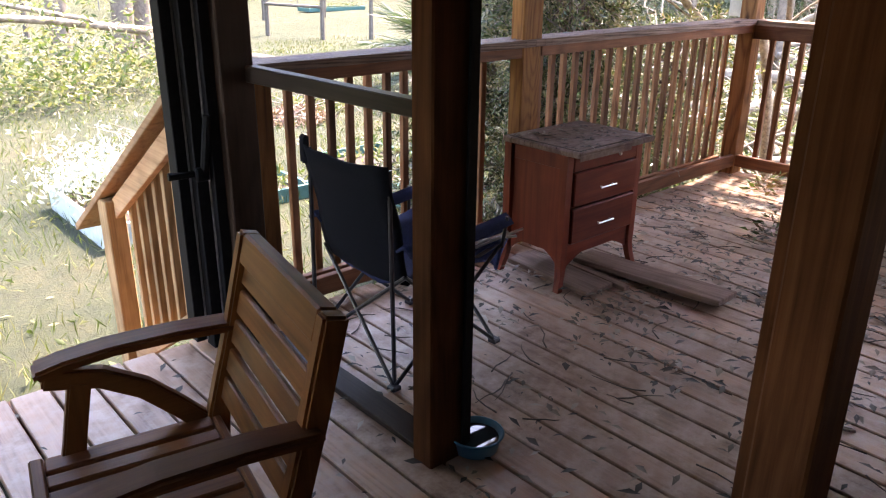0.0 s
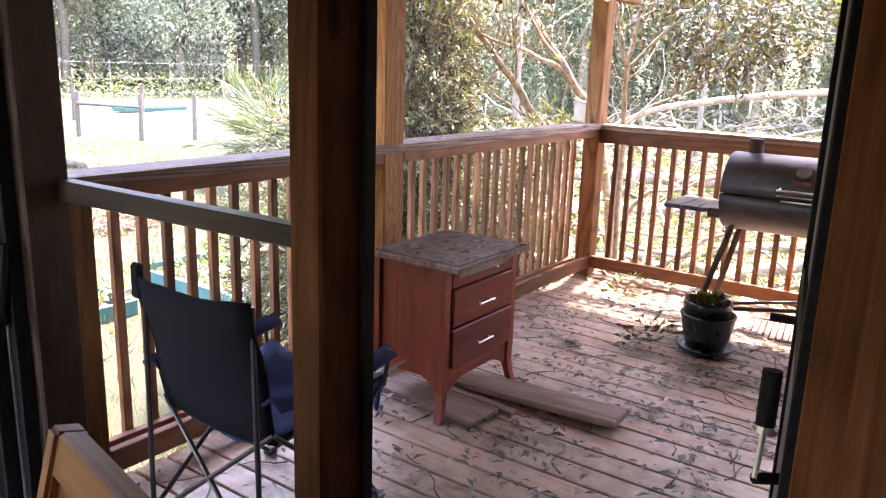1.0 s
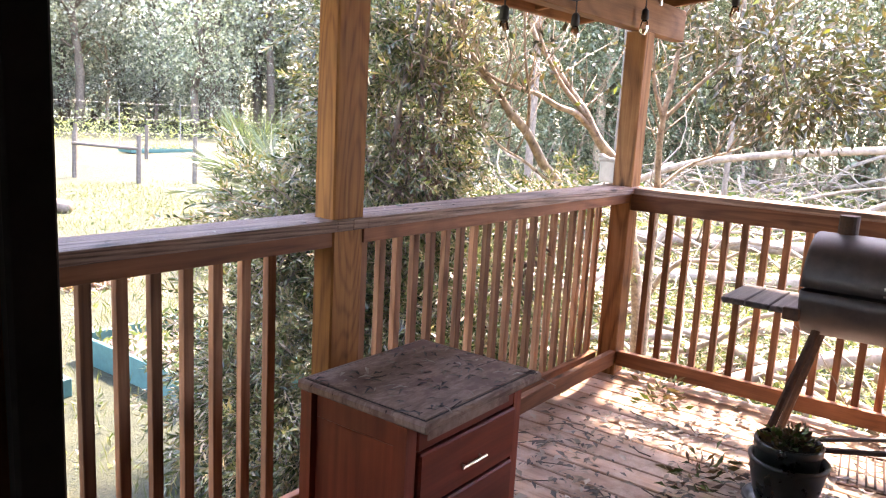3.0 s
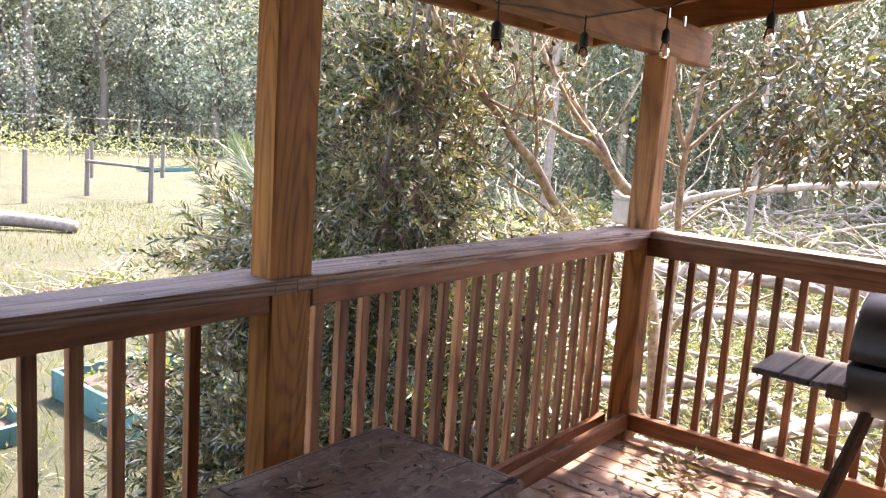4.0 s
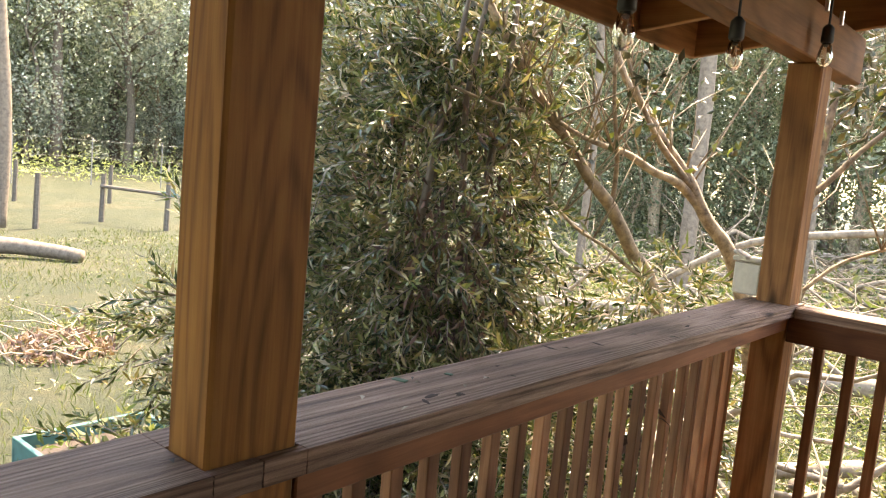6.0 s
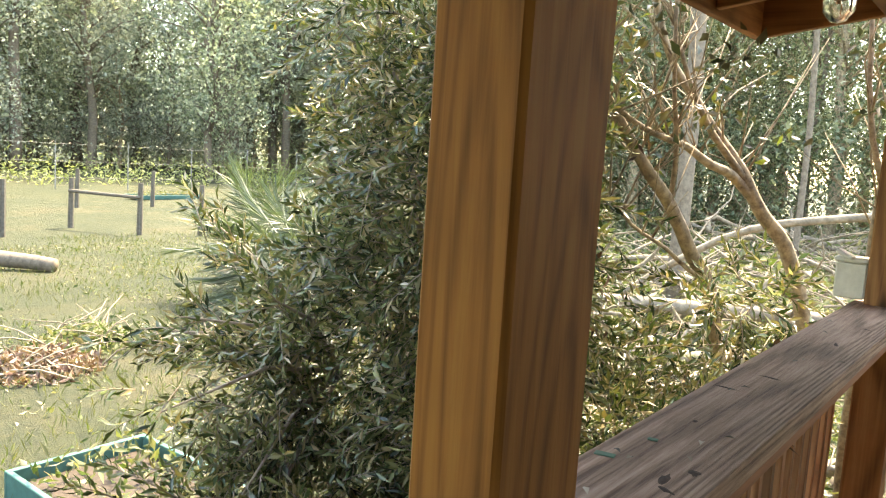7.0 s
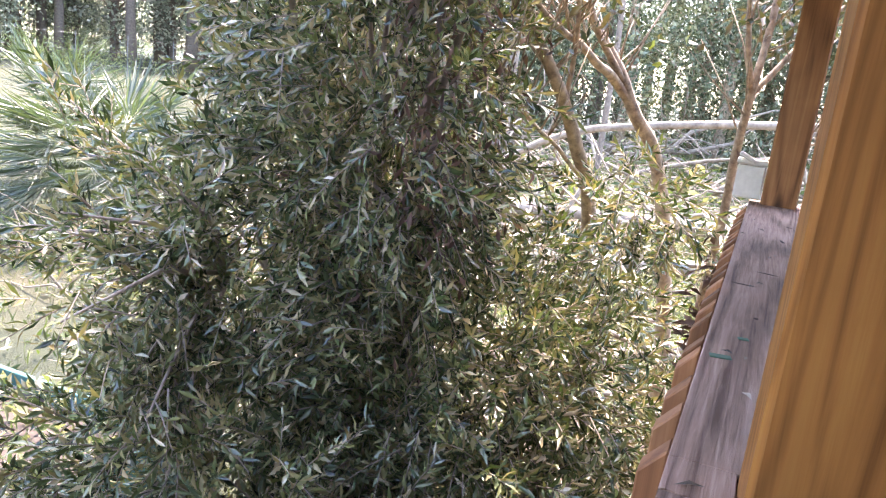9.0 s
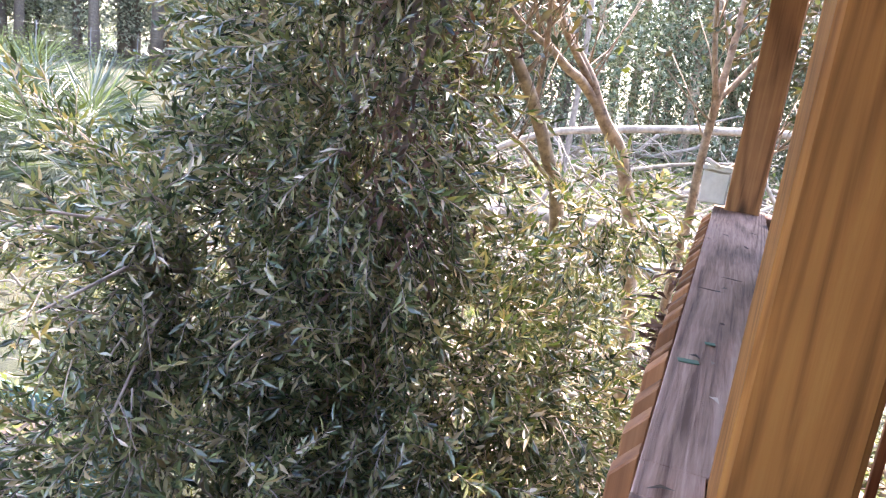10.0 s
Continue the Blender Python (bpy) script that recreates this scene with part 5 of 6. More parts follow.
stem([(7.05, 4.50, -0.85), (6.95, 4.60, 0.3), (6.68, 4.64, 0.97), (6.40, 4.67, 1.21), (6.26, 4.73, 1.41), (6.06, 4.75, 1.54), (5.94, 4.82, 1.71), (5.58, 4.85, 1.98), (5.35, 4.95, 2.3), (5.2, 5.1, 2.8)], 0.046, 0.014)
stem([(7.20, 4.10, -0.85), (7.22, 4.2, 0.3), (7.10, 4.36, 1.10), (6.98, 4.50, 1.36), (6.91, 4.60, 1.56), (6.86, 4.67, 1.67), (6.76, 4.81, 1.90), (6.58, 4.95, 2.2), (6.4, 5.1, 2.9)], 0.050, 0.014)
stem([(6.95, 4.54, 1.44), (6.84, 4.64, 1.56), (6.59, 4.67, 1.61), (6.36, 4.72, 1.68), (6.04, 4.74, 1.72), (5.72, 4.75, 1.79)], 0.030, 0.010)
stem([(6.90, 4.60, 1.55), (6.72, 4.72, 1.76), (6.55, 4.80, 2.02), (6.38, 4.90, 2.4)], 0.022, 0.008)
stem([(6.26, 4.73, 1.41), (6.22, 4.70, 1.62), (6.12, 4.70, 1.92), (6.08, 4.72, 2.4)], 0.014, 0.008)
stem([(5.94, 4.82, 1.71), (5.72, 4.84, 1.80), (5.45, 4.86, 1.82), (5.15, 4.9, 1.86)], 0.011, 0.006)
stem([(6.60, 4.63, 1.02), (6.30, 4.72, 1.18), (6.02, 4.80, 1.32), (5.75, 4.88, 1.52)], 0.012, 0.006)
stem([(7.05, 4.0, -0.85), (6.98, 4.0, 0.3), (6.88, 3.97, 1.05), (6.80, 3.96, 1.55), (6.86, 3.93, 1.85), (6.95, 3.9, 2.6)], 0.030, 0.015)
stem([(6.80, 3.96, 1.55), (6.72, 4.02, 1.85), (6.70, 4.08, 2.5)], 0.017, 0.009)
stem([(6.80, 3.96, 1.55), (6.98, 3.80, 1.78), (7.2, 3.6, 2.05), (7.3, 3.4, 2.3)], 0.016, 0.009)
stem([(6.88, 3.97, 1.05), (7.05, 3.8, 1.25), (7.3, 3.55, 1.38), (7.6, 3.3, 1.6)], 0.012, 0.005)
v, f, C, D = [], [], [], []
for k in range(170):
    s = tips[rng.integers(len(tips))]
    a = rng.uniform(0, 2 * math.pi)
    d = Vector((math.cos(a), math.sin(a), rng.uniform(0.3, 2.0))).normalized()
    L = rng.uniform(0.2, 0.75)
    e = s + d * L + Vector((0, 0, 0.1 * L))
    tube_data([s, s.lerp(e, 0.5) + Vector(rng.normal(0, 0.04, 3)), e], [0.006, 0.004, 0.0015], 4, v, f)
    if rng.uniform() < 0.45:
        for q in range(9):
            C.append(e + Vector(rng.normal(0, 0.06, 3)))
            D.append(rng.normal(0, 1, 3))
tagged(from_lists("twig_tangle", v, f, M_PALEBARK, myrtle), kind="stuff")
leaves("foliage", np.array([tuple(c) for c in C]), np.array(D), rng.uniform(0.04, 0.075, len(C)), rng.uniform(0.02, 0.034, len(C)), M_OAKLEAF, myrtle, "sparse yellow-green leaves", seed=52)

# hanging leafy bough over the far rail
rng = np.random.default_rng(61)
bough = thing("leafy_bough", "drooping bough with dark brownish green leaves beyond the far railing", "branch", at=(7.25, 3.35, 2.2))
O = np.array((7.25, 3.35, 2.2))
v, f = [], []
limb([Vector((8.6, 4.0, 3.6)) - Vector(O), Vector((7.9, 3.7, 2.7)) - Vector(O), Vector((7.3, 3.4, 2.2)) - Vector(O), Vector((7.05, 3.2, 1.75)) - Vector(O)], 0.03, 0.006, v, f)
C, D = [], []
for cen, rad, cnt in (((7.15, 3.40, 2.05), (0.45, 0.55, 0.35), 120), ((7.1, 3.20, 1.75), (0.35, 0.42, 0.26), 120), ((7.35, 2.85, 2.0), (0.4, 0.45, 0.3), 90), ((7.2, 3.75, 2.35), (0.4, 0.4, 0.25), 40)):
    b, o = shell(rng, cen, rad, cnt, 0.2)
    c_, d_ = twigs_on(rng, b - O, o + np.array((-0.1, -0.1, -0.2)), cnt, 0.16, 9, 0.35, v, f)
    C.append(c_)
    D.append(d_)
from_lists("limb", v, f, M_BARK, bough)
C, D = np.concatenate(C), np.concatenate(D)
leaves("foliage", C, D, rng.uniform(0.05, 0.092, len(C)), rng.uniform(0.018, 0.031, len(C)), M_OAKLEAF, bough, "broad dark leaves", seed=62)


# ---- fallen wood and brush beyond the far railing ----
def log(name, pts, r0, r1, label, category="log", group="fallen logs", material=None):
    v, f = [], []
    limb(pts, r0, r1, v, f, n=12)
    return tagged(from_lists(name, v, f, material or M_DEADWOOD), label, category, group)


G = GROUND
log("fallen_log", [(9.5, 10.5, G + 0.15), (11.5, 6.0, G + 0.30), (12.8, 2.0, G + 0.55), (13.6, -1.5, G + 1.0)], 0.09, 0.13, "long bleached fallen tree trunk lying across the brush")
log("fallen_log", [(7.2, 5.8, G + 0.35), (8.6, 4.7, G + 0.28), (9.8, 3.6, G + 0.35), (10.6, 2.2, G + 0.5)], 0.05, 0.08, "bleached fallen trunk with broken limbs")
log("fallen_log", [(7.0, 3.9, G + 0.15), (8.0, 3.3, G + 0.42), (8.8, 2.5, G + 0.55), (9.3, 1.4, G + 0.5)], 0.055, 0.085, "thick pale fallen limb close behind the railing")
log("fallen_log", [(8.05, 3.25, G + 0.45), (8.1, 2.8, G + 0.2), (8.0, 2.2, G + 0.06)], 0.045, 0.025, "short pale broken limb reaching the ground")
log("fallen_log", [(6.9, 2.6, G + 0.2), (7.9, 3.0, G + 0.35), (8.9, 3.9, G + 0.3)], 0.035, 0.055, "pale fallen limb crossing another")
log("fallen_log", [(7.4, 6.6, G + 0.3), (8.2, 6.0, G + 0.55), (9.2, 5.6, G + 0.6), (10.2, 5.5, G + 0.75)], 0.04, 0.06, "bleached limb propped over the brush")
log("fallen_log", [(14.2, 9.0, G), (14.05, 7.0, 0.6), (14.0, 5.3, 1.08), (14.0, 2.9, 1.36), (13.9, 0.2, 1.5), (13.9, -2.0, 1.2), (14.0, -4.5, G)], 0.05, 0.07, "bleached trunk arching over the brush")
log("fallen_log", [(11.0, 12.5, G + 0.4), (13.5, 7.0, G + 0.5), (14.5, 3.0, G + 0.6)], 0.09, 0.12, "far bleached trunk lying in the brush")
rng = np.random.default_rng(71)
v, f = [], []
for k in range(1500):
    x = 6.4 + 22 * rng.uniform() ** 1.7
    y = rng.uniform(-6.0, 12.0) if x > 10 else rng.uniform(-2.0, 9.5)
    if x < 7.4 and y > 5.0:
        continue
    p = Vector((x, y, G + abs(rng.normal(0, 0.30))))
    a = rng.uniform(0, 2 * math.pi)
    e = rng.uniform(-0.05, 0.35)
    L = rng.uniform(0.5, 2.2) * (1 + max(0, x - 10) * 0.08)
    r = (0.005 + 0.050 * rng.uniform() ** 4.0) * (1 + max(0, x - 10) * 0.08)
    pts = [p]
    for _ in range(6):
        a += rng.uniform(-0.7, 0.7)
        e += rng.uniform(-0.5, 0.42)
        pts.append(pts[-1] + Vector((math.cos(a) * math.cos(e), math.sin(a) * math.cos(e), math.sin(e))) * (L / 5))
        pts[-1].z = max(pts[-1].z, G + r)
    tube_data(pts, [r, r * 0.92, r * 0.82, r * 0.7, r * 0.55, r * 0.4, r * 0.2], 6, v, f)
tagged(from_lists("fallen_branches", v, f, M_DEADWOOD), "tangle of bleached broken branches on the ground", "branches", kind="stuff")


def leaf_field(name, label, category, rng, x0, x1, y0, y1, n, hz, size, material, seed, clump=1.5, zmax=0.6, avoid=None):
    px, py = rng.uniform(x0, x1, n), rng.uniform(y0, y1, n)
    w = np.array([noise.noise(Vector((x * clump, y * clump, seed))) for x, y in zip(px, py)])
    keep = rng.uniform(-0.5, 0.5, n) < w + 0.1
    if avoid is not None:
        keep &= avoid(px, py)
    px, py, w = px[keep], py[keep], w[keep]
    m = len(px)
    z = G + np.abs(rng.normal(0, hz, m)) * (0.5 + np.clip(w + 0.3, 0, 1))
    z = np.minimum(z, G + zmax)
    c = np.stack([px, py, z], 1)
    d = np.stack([rng.normal(0, 1, m), rng.normal(0, 1, m), rng.normal(0.2, 0.6, m)], 1)
    return tagged(leaves(name, c, d, rng.uniform(size[0], size[1], m), rng.uniform(size[0], size[1], m) * 0.34, material, seed=int(seed)), label, category, kind="stuff")


leaf_field("brush_leaves", "pale green and dry leaves over the fallen branches", "brush", np.random.default_rng(72), 6.3, 15, -3, 11, 170000, 0.24, (0.035, 0.095), M_BRUSH, 9, 0.9, 0.75, lambda x, y: ~((x < 7.6) & (y > 6.0)))
leaf_field("brush_leaves", "pale green overgrown brush towards the woods", "brush", np.random.default_rng(76), 14, 34, -12, 16, 45000, 0.35, (0.12, 0.30), M_BRUSH, 10, 0.5, 1.3)
leaf_field("hedge_brush", "bright overgrown brush bank at the lawn's edge", "brush", np.random.default_rng(73), -5, 8.6, 13.6, 18.5, 26000, 0.75, (0.09, 0.20), M_BRUSH, 12, 0.5, 2.0, lambda x, y: x < 1.4 + 0.386 * (y - 2.2))
leaf_field("tall_weeds", "pale yellow-green weeds along the wood edge", "weeds", np.random.default_rng(77), -12, 44, 38.5, 48, 15000, 0.75, (0.12, 0.32), M_WEED, 16, 0.35, 2.5)


def thicket(name, label, rng, x0, x1, y0, y1, top, clumps, per, size, material, seed):
    """A bank of leaf clumps under the far trees, uneven along its top."""
    cx, cy = rng.uniform(x0, x1, clumps), rng.uniform(y0, y1, clumps)
    hill = np.array([0.65 + 0.7 * noise.noise(Vector((x * 0.22, y * 0.22, seed))) for x, y in zip(cx, cy)])
    cz = G + top * hill * rng.uniform(0.02, 1.0, clumps) ** 0.9
    c = np.repeat(np.stack([cx, cy, cz], 1), per, 0) + rng.normal(0, 1, (clumps * per, 3)) * np.array((0.55, 0.55, 0.40))
    c[:, 2] = np.maximum(c[:, 2], G + 0.05)
    m = len(c)
    return tagged(leaves(name, c, rng.normal(0, 1, (m, 3)), rng.uniform(size[0], size[1], m), rng.uniform(size[0], size[1], m) * 0.45, material, seed=seed), label, "thicket", kind="stuff")


# undergrowth in the same darkened leaf as the east trees
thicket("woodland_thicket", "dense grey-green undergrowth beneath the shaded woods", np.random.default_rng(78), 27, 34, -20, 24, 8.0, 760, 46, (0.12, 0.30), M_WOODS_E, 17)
# pale with the same painted haze as the trees above it
thicket("woodland_thicket", "pale haze-toned grey-green undergrowth beneath the far woods", np.random.default_rng(79), -24, 46, 62, 68, 8.5, 620, 46, (0.18, 0.42), M_HAZEWOODS2, 18)
leaf_field("lawn_litter", "dry fallen leaves scattered on the lawn", "leaves", np.random.default_rng(74), -3, 14, 5, 20, 16000, 0.02, (0.05, 0.11), M_BRUSH, 15, 0.7, 0.1)
log("fallen_branch", [(0.5, 15.0, G + 1.5), (3.5, 15.8, G + 1.35), (6.3, 16.4, G + 0.95)], 0.045, 0.085, "long pale fallen branch over the brush bank", "branch", "fallen branches")
log("fallen_branch", [(1.0, 14.6, G + 2.2), (3.0, 15.2, G + 1.7), (5.0, 15.8, G + 1.25)], 0.02, 0.05, "thin pale fallen branch over the brush bank", "branch", "fallen branches")
log("lawn_log", [(6.6, 18.6, G + 0.15), (7.6, 17.9, G + 0.22), (8.4, 17.5, G + 0.20), (9.1, 16.7, G + 0.12)], 0.20, 0.12, "grey fallen log lying on the lawn", material=M_BARK)

# red-brown leaf pile and brush piles
for cx, cy, rr, hh, m_, cnt, lab, sd in ((6.35, 11.2, 0.60, 0.30, M_REDLEAF, 900, "pile of red-brown dead leaves on the lawn", 81), (7.2, 11.9, 0.6, 0.30, M_BRUSH, 900, "pale brush pile on the lawn", 82), (4.2, 10.4, 0.5, 0.22, M_REDLEAF, 700, "small pile of red-brown dead leaves", 84)):
    r2 = np.random.default_rng(sd)
    a, q = r2.uniform(0, 2 * math.pi, cnt), np.sqrt(r2.uniform(0, 1, cnt))
    c = np.stack([cx + rr * q * np.cos(a), cy + rr * q * np.sin(a), G + hh * (1 - q) * r2.uniform(0, 1, cnt) + 0.02], 1)
    tagged(leaves("leaf_pile", c, r2.normal(0, 1, (cnt, 3)), r2.uniform(0.06, 0.13, cnt), r2.uniform(0.02, 0.05, cnt), m_, seed=sd), lab, "leaf pile", kind="stuff")
    v, f = [], []
    for k in range(26):
        b = Vector((cx + r2.normal(0, rr * 0.5), cy + r2.normal(0, rr * 0.5), G + 0.02))
        e = b + Vector((r2.normal(0, 0.5), r2.normal(0, 0.5), r2.uniform(0.05, 0.35)))
        tube_data([b, b.lerp(e, 0.5) + Vector((0, 0, 0.05)), e], [0.012, 0.009, 0.004], 5, v, f)
    tagged(from_lists("brush_pile_twigs", v, f, M_DEADWOOD), "bare twigs sticking out of a brush pile", "twigs", kind="stuff")

# grass blades, thickest near the deck
rng = np.random.default_rng(91)
n = 52000
px = rng.uniform(-4, 15, n)
py = 3.9 + 17 * rng.uniform(0, 1, n) ** 1.6
m = np.array([noise.noise(Vector((x * 0.8, y * 0.8, 3.3))) for x, y in zip(px, py)])
k = rng.uniform(-0.6, 0.5, n) < m
px, py = px[k], py[k]
n = len(px)
tagged(leaves("grass", np.stack([px, py, np.full(n, G + 0.0)], 1), np.stack([rng.normal(0, 0.5, n), rng.normal(0, 0.5, n), np.ones(n)], 1), rng.uniform(0.06, 0.20, n), rng.uniform(0.006, 0.014, n), M_BLADE, seed=92), "long uneven grass blades of the lawn", "grass", kind="stuff")

# raised beds with teal boards
def raised_bed(x0, x1, y0, y1, h, material, label):
    t = thing("raised_bed", label, "raised bed", "raised beds", at=(x0, y0, G))
    w, d = x1 - x0, y1 - y0
    for lo, hi in (((0, 0, 0), (w, 0.04, h)), ((0, d - 0.04, 0), (w, d, h)), ((0, 0.041, 0), (0.04, d - 0.041, h)), ((w - 0.04, 0.041, 0), (w, d - 0.041, h))):
        part("board", boxes((lo, hi), bevel=0.005), material, t)
    part("soil", boxes(((0.041, 0.041, 0.0), (w - 0.041, d - 0.041, h - 0.10)), bevel=0), M_SOIL, t)
    r2 = np.random.default_rng(int(x0 * 100))
    m = 420
    c = np.stack([r2.uniform(0.06, w - 0.06, m), r2.uniform(0.06, d - 0.06, m), r2.uniform(h - 0.1, h + 0.12, m)], 1)
    leaves("planting", c, r2.normal(0, 1, (m, 3)) + np.array((0, 0, 0.7)), r2.uniform(0.06, 0.14, m), r2.uniform(0.02, 0.05, m), M_BRUSH, t, "pale leafy planting", seed=7)["kind"] = "stuff"
    return t


raised_bed(4.86, 5.84, 6.5, 8.4, 0.24, M_TEAL, "teal painted raised garden bed under the shrub")
raised_bed(3.3, 4.4, 7.6, 9.3, 0.15, M_TEAL, "teal painted raised garden bed on the lawn")
raised_bed(2.15, 3.1, 7.3, 8.9, 0.24, M_PALEBOARD, "pale weathered raised garden bed with white plants")
r2 = np.random.default_rng(95)
m = 1500
c = np.stack([2.6 + r2.normal(0, 0.28, m), 8.6 + r2.normal(0, 0.35, m), G + 0.2 + np.abs(r2.normal(0, 0.22, m))], 1)
M_SILVER = leafy("silver_leaf", [(0.0, (0.22, 0.24, 0.22)), (0.5, (0.42, 0.43, 0.42)), (1.0, (0.62, 0.62, 0.62))], 0.6, 0.2)
tagged(leaves("silver_plant", c, r2.normal(0, 1, (m, 3)) + np.array((0, 0, 0.5)), r2.uniform(0.05, 0.11, m), r2.uniform(0.015, 0.035, m), M_SILVER, seed=96), "mound of silvery white leaves in a raised bed", "plant")

# fan palm behind the shrub
def fan_palm(at, count, R, seed):
    t = thing("fan_palm", "low fan palm with pale blue-green fronds on the lawn", "palm", at=at)
    r2 = np.random.default_rng(seed)
    C, D, L, W = [], [], [], []
    v, f = [], []
    for k in range(count):
        a = 2 * math.pi * k / count + r2.uniform(-0.2, 0.2)
        e = r2.uniform(-0.55, 1.2)
        stem = Vector((math.cos(a) * math.cos(e), math.sin(a) * math.cos(e), math.sin(e)))
        s = r2.uniform(0.5, 0.9) * R
        hub = stem * s + Vector((0, 0, 0.85))
        tube_data([(0, 0, 0.0), (0, 0, 0.65), stem * s * 0.5 + Vector((0, 0, 0.83)), hub], [0.05, 0.04, 0.014, 0.01], 5, v, f)
        side = stem.cross(Vector((0, 0, 1))).normalized()
        for q in range(44):
            b = (q / 43 - 0.5) * 3.6
            C.append(tuple(hub))
            D.append(tuple(stem * math.cos(b) + side * math.sin(b) + Vector((0, 0, -0.15 * abs(math.sin(b))))))
            L.append(R * r2.uniform(0.75, 1.0) * (0.75 + 0.25 * math.cos(b)))
            W.append(0.024)
    tagged(from_lists("stalk_tangle", v, f, M_PALM, t), kind="stuff")
    leaves("fronds", np.array(C), np.array(D), np.array(L), np.array(W), M_PALM, t, seed=seed)
    return t


fan_palm((9.7, 11.05, G), 38, 1.05, 97)
fan_palm((10.6, 13.0, G), 14, 0.95, 98)

# fences at the end of the lawn
fence = thing("fence", "old dark wooden fence posts with one rail on the lawn", "fence")
fps = [(8.3, 23.2), (10.3, 21.8), (12.25, 22.6), (13.1, 20.85), (14.4, 20.2), (17.3, 27.2), (15.0, 27.8), (12.2, 28.2), (6.0, 24.6)]
for x, y in fps:
    part("post", rod(bmesh.new(), (x, y, G - 0.1), (x + 0.03, y, G + 1.30), 0.075, 0.065, 7), M_FENCE, fence)
part("rail", rod(bmesh.new(), (12.22, 22.6, G + 0.98), (13.1, 20.8, G + 0.94), 0.05, 0.045, 7), M_FENCE, fence)
wire = thing("wire_fence", "pale wire fence with thin posts before the woods", "fence")
for k in range(16):
    x = -4 + 3.2 * k
    part("post", rod(bmesh.new(), (x, 37.5 - 0.15 * k, G - 0.1), (x, 37.5 - 0.15 * k, G + 2.1), 0.025, 0.025, 6), M_WIRE, wire)
for z in (0.5, 1.2, 1.95):
    part("strand", rod(bmesh.new(), (-5, 37.5, G + z), (46, 35.1, G + z), 0.004, 0.004, 4), M_WIRE, wire)
for bx, by in ((19.0, 31.0),):
    raised_bed(bx, bx + 3.0, by, by + 1.0, 0.16, M_TEAL, "far teal raised garden bed behind the fence")

# field shelter seen past the stairs
shed = thing("field_shelter", "far open field shelter with a flat dark roof", "shelter", at=(8.0, 34.0, G))
part("roof", boxes(((-4, -1.5, 2.5), (3.5, 1.5, 2.65))), M_FENCE, shed)
for x in (-3.9, -1.5, 1.0, 3.3):
    part("post", rod(bmesh.new(), (x, -1.4, 0), (x, -1.4, 2.5), 0.07, 0.07, 6), M_FENCE, shed)

# ---- woods ----
def tree(seed, height, spread, trunk_r, n_clump, per, leaf, material, bark, low=0.25):
    """A tapered trunk with limbs and a crown of many leaf clumps."""
    r2 = np.random.default_rng(seed)
    t = new("woodland_tree")
    v, f = [], []
    pts = [Vector((0, 0, -0.3))]
    for k in range(1, 7):
        pts.append(Vector((r2.normal(0, 0.09) * k ** 0.7, r2.normal(0, 0.09) * k ** 0.7, height * 0.92 * k / 6)))
    limb(pts, trunk_r, trunk_r * 0.15, v, f, 8, 2)
    cl = []
    for k in range(n_clump):
        h = height * (low + (1 - low) * r2.uniform(0, 1))
        w = spread * (0.35 + 0.75 * math.sin(math.pi * min(1, max(0, (h / height - low) / (1.02 - low))) ** 0.8)) * r2.uniform(0.3, 1.0)
        a = r2.uniform(0, 2 * math.pi)
        c = Vector((math.cos(a) * w, math.sin(a) * w, h))
        cl.append(c)
        if k % 2 == 0:
            base = Vector((0, 0, max(0.5, h - w * r2.uniform(0.4, 0.9))))
            tube_data([base, base.lerp(c, 0.5) + Vector((0, 0, 0.15 * w)), c], [trunk_r * 0.28, trunk_r * 0.18, trunk_r * 0.05], 5, v, f)
    from_lists("trunk", v, f, bark, t)
    cs = np.array([tuple(c) for c in cl])
    idx = np.repeat(np.arange(n_clump), per)
    m = len(idx)
    size = spread * 0.30
    P = cs[idx] + r2.normal(0, 1, (m, 3)) * np.array((size, size, size * 0.62))
    leaves("crown", P, r2.normal(0, 1, (m, 3)), r2.uniform(0.7, 1.3, m) * leaf, r2.uniform(0.4, 0.7, m) * leaf, material, t, seed=seed)
    return t


protos = [tree(201, 15, 3.2, 0.22, 70, 80, 0.22, M_HAZEWOODS, M_BARK, 0.16), tree(202, 18, 3.0, 0.26, 70, 80, 0.22, M_HAZEWOODS2, M_BARK, 0.24),
          tree(203, 11, 2.8, 0.16, 60, 80, 0.20, M_HAZEWOODS2, M_BARK, 0.12), tree(204, 20, 2.6, 0.28, 56, 80, 0.22, M_HAZEWOODS, M_BARK, 0.36),
          tree(205, 6.5, 2.4, 0.09, 56, 70, 0.16, M_HAZEWOODS, M_BARK, 0.02), tree(206, 9, 2.2, 0.12, 40, 70, 0.16, M_HAZEWOODS2, M_PALEBARK, 0.05),
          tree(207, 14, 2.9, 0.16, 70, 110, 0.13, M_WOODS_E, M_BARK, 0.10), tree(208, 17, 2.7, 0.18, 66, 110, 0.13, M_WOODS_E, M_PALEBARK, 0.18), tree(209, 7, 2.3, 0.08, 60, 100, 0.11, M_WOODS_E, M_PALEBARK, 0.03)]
LAB = ("tall green woodland tree", "tall grey-green woodland tree", "rounded grey-green woodland tree", "high-crowned woodland tree with a bare trunk", "low bushy woodland tree", "slender pale woodland tree", "leafy shaded woodland tree", "tall shaded woodland tree with a pale trunk", "low shaded woodland tree")
rng = np.random.default_rng(301)
spots = []
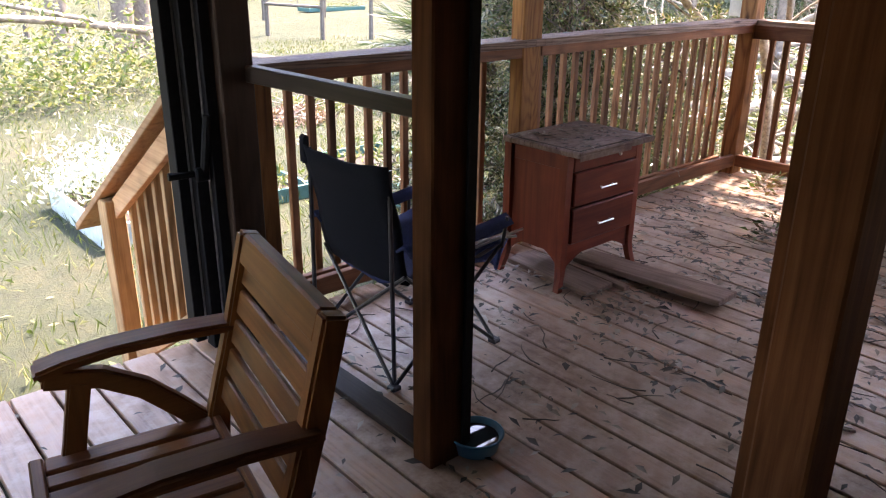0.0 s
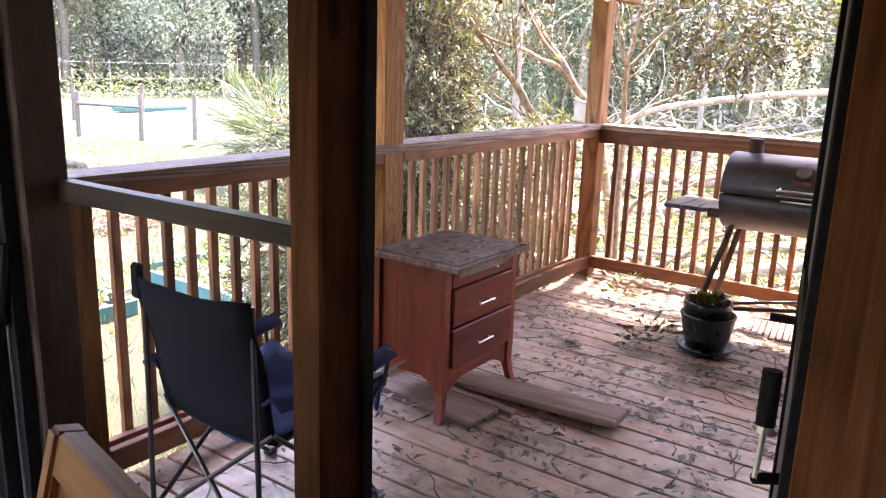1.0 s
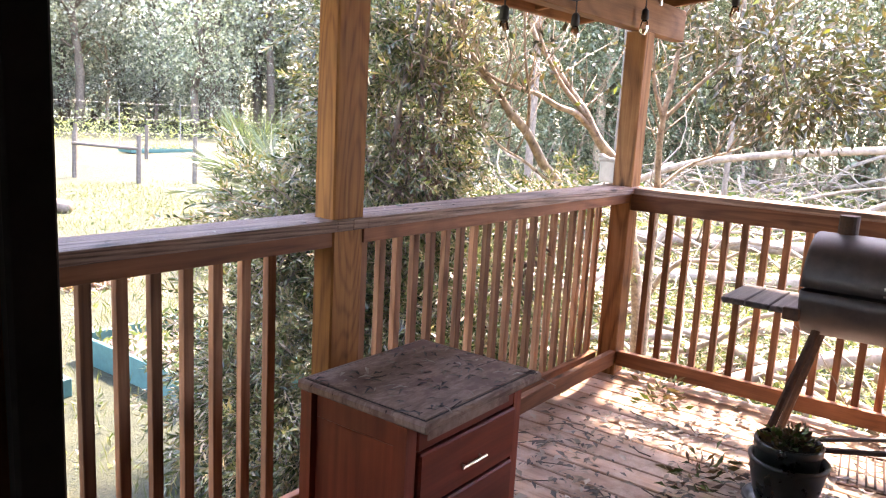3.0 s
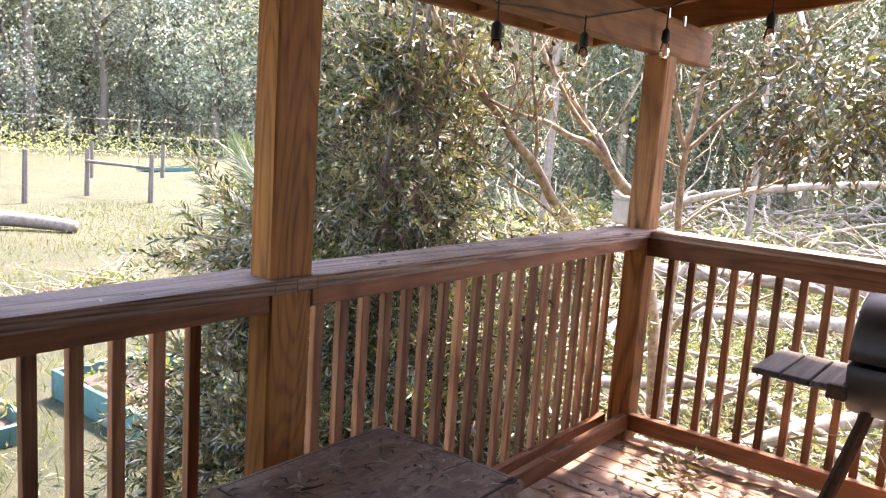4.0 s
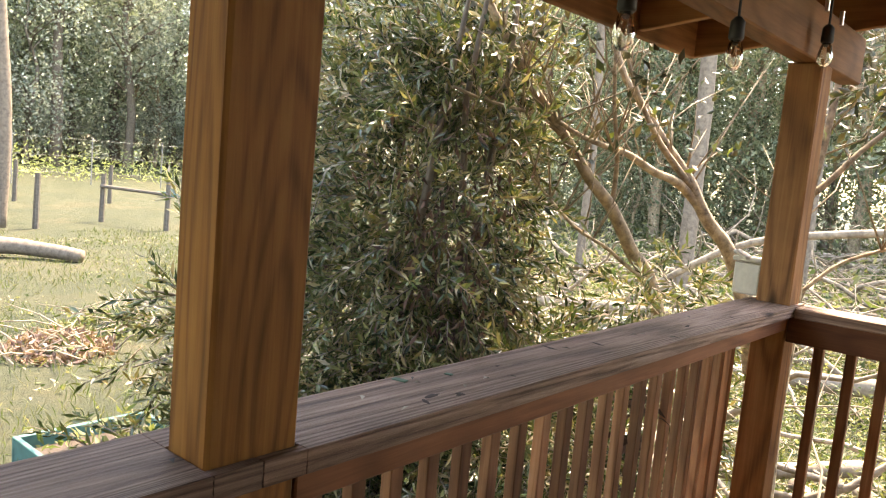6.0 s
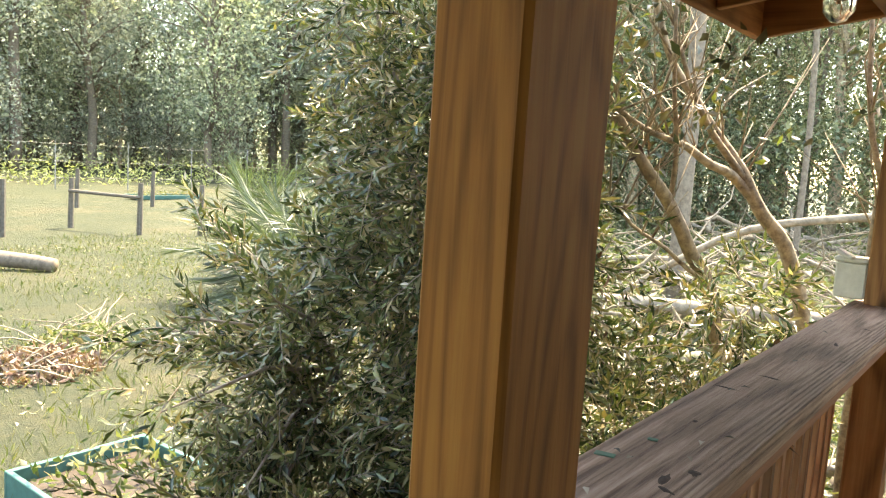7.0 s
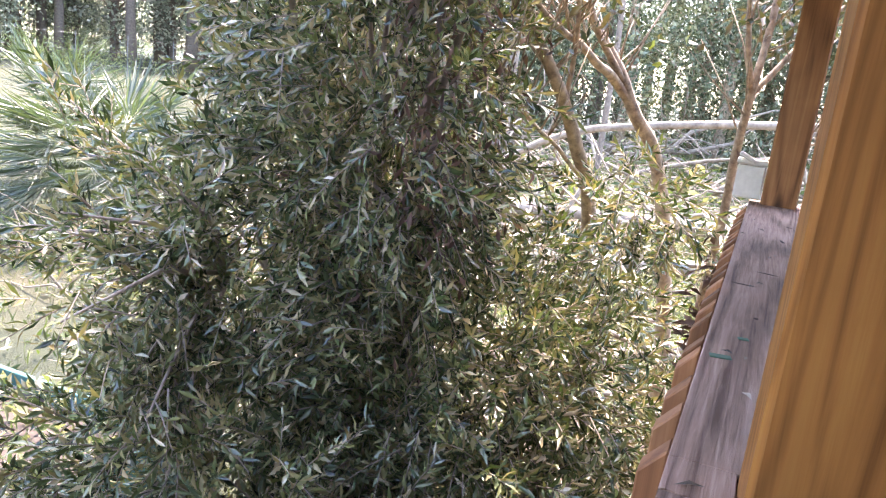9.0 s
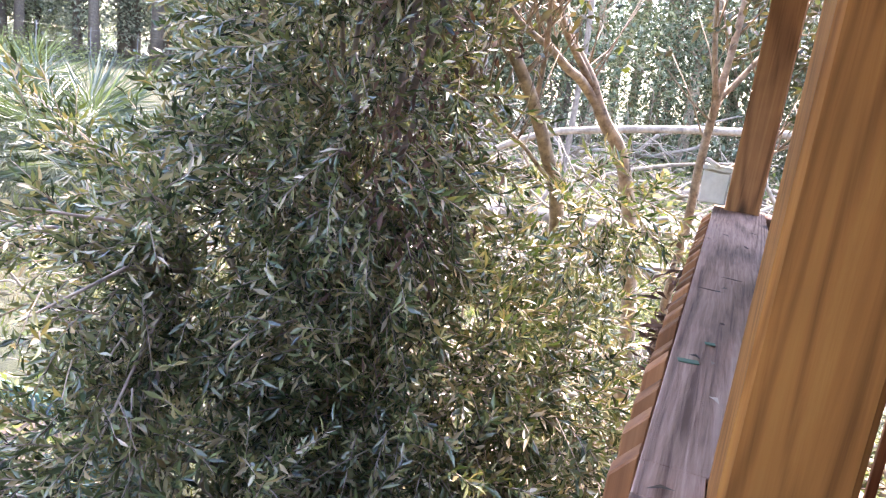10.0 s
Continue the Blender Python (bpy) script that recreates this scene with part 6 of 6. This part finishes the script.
for k in range(44):
    x = -20 + 78 * (k + rng.uniform(-0.4, 0.4)) / 44
    spots.append((x, 50 + rng.uniform(0, 14) - 0.25 * max(0, x - 15), rng.choice([0, 1, 2, 3])))
for k in range(22):
    spots.append((-22 + 76 * (k + rng.uniform(-0.5, 0.5)) / 22, 56 + rng.uniform(0, 8), rng.choice([4, 4, 5])))
for k in range(46):
    y = -18 + 54 * (k + rng.uniform(-0.4, 0.4)) / 46
    spots.append((31 + rng.uniform(0, 12) + max(0, y - 12) * 0.5, y, rng.choice([6, 7, 6, 7, 8])))
for k in range(26):
    spots.append((29 + rng.uniform(0, 5), rng.uniform(-16, 22), rng.choice([8, 8, 7])))
for k in range(62):
    spots.append((-26 + 100 * (k + rng.uniform(-0.4, 0.4)) / 62, 66 + rng.uniform(0, 12) - 0.3 * max(0, -26 + 100 * k / 62 - 15), rng.choice([0, 2, 1, 2])))
for k in range(32):
    spots.append((-26 + 100 * (k + rng.uniform(-0.4, 0.4)) / 32, 80 + rng.uniform(0, 6) - 0.3 * max(0, -26 + 100 * k / 32 - 15), 4))
for k in range(46):
    y = -22 + 70 * (k + rng.uniform(-0.4, 0.4)) / 46
    spots.append((47 + rng.uniform(0, 8) + max(0, y - 12) * 0.3, y, rng.choice([6, 7, 6])))
for k in range(16):
    spots.append((-12 + rng.uniform(-6, 2), 18 + rng.uniform(0, 18), rng.choice([0, 1, 2])))
for p in protos:
    p.location = (-60, 60, G)
used = set()
for x, y, k in spots:
    k = int(k)
    s = rng.uniform(0.9, 1.25) * (1.6 if y > 62 or x > 46 else 1.25 if y > 40 else 1.0)
    m = pose(x, y, G, 0, 0, rng.uniform(0, 360))
    if k in used:
        o = copy_thing(protos[k], m)
    else:
        o = protos[k]
        o.matrix_basis = m
        used.add(k)
    o.scale = (s, s, s * rng.uniform(0.9, 1.1))
    tagged(o, LAB[k] + " at the wood edge", "tree", "woodland trees")


def bare_trunk(x, y, h, r, label):
    v, f = [], []
    limb([(x, y, G - 0.2), (x + 0.1, y, G + h * 0.3), (x - 0.05, y + 0.1, G + h * 0.65), (x + 0.1, y, G + h)], r, r * 0.7, v, f, 12)
    return tagged(from_lists("tree_trunk", v, f, M_BARK), label, "tree trunk", "bare trunks")


for x, y, h, r in ((5.3, 19.2, 9, 0.24), (6.9, 19.8, 10, 0.26), (7.5, 20.2, 10, 0.22), (9.6, 22.2, 9, 0.2)):
    bare_trunk(x, y, h, r, "straight grey tree trunk beyond the brush bank")
bare_trunk(15.6, 8.2, 12, 0.15, "straight grey pine trunk behind the fallen wood")
bare_trunk(17.5, 3.4, 12, 0.16, "thin grey tree trunk behind the fallen wood")
for x, y in ((16.0, 10.5), (18.5, 7.0), (17.0, 1.0), (16.2, -1.4)):
    bare_trunk(x, y, 11, rng.uniform(0.05, 0.1), "thin dark sapling trunk in the woods")
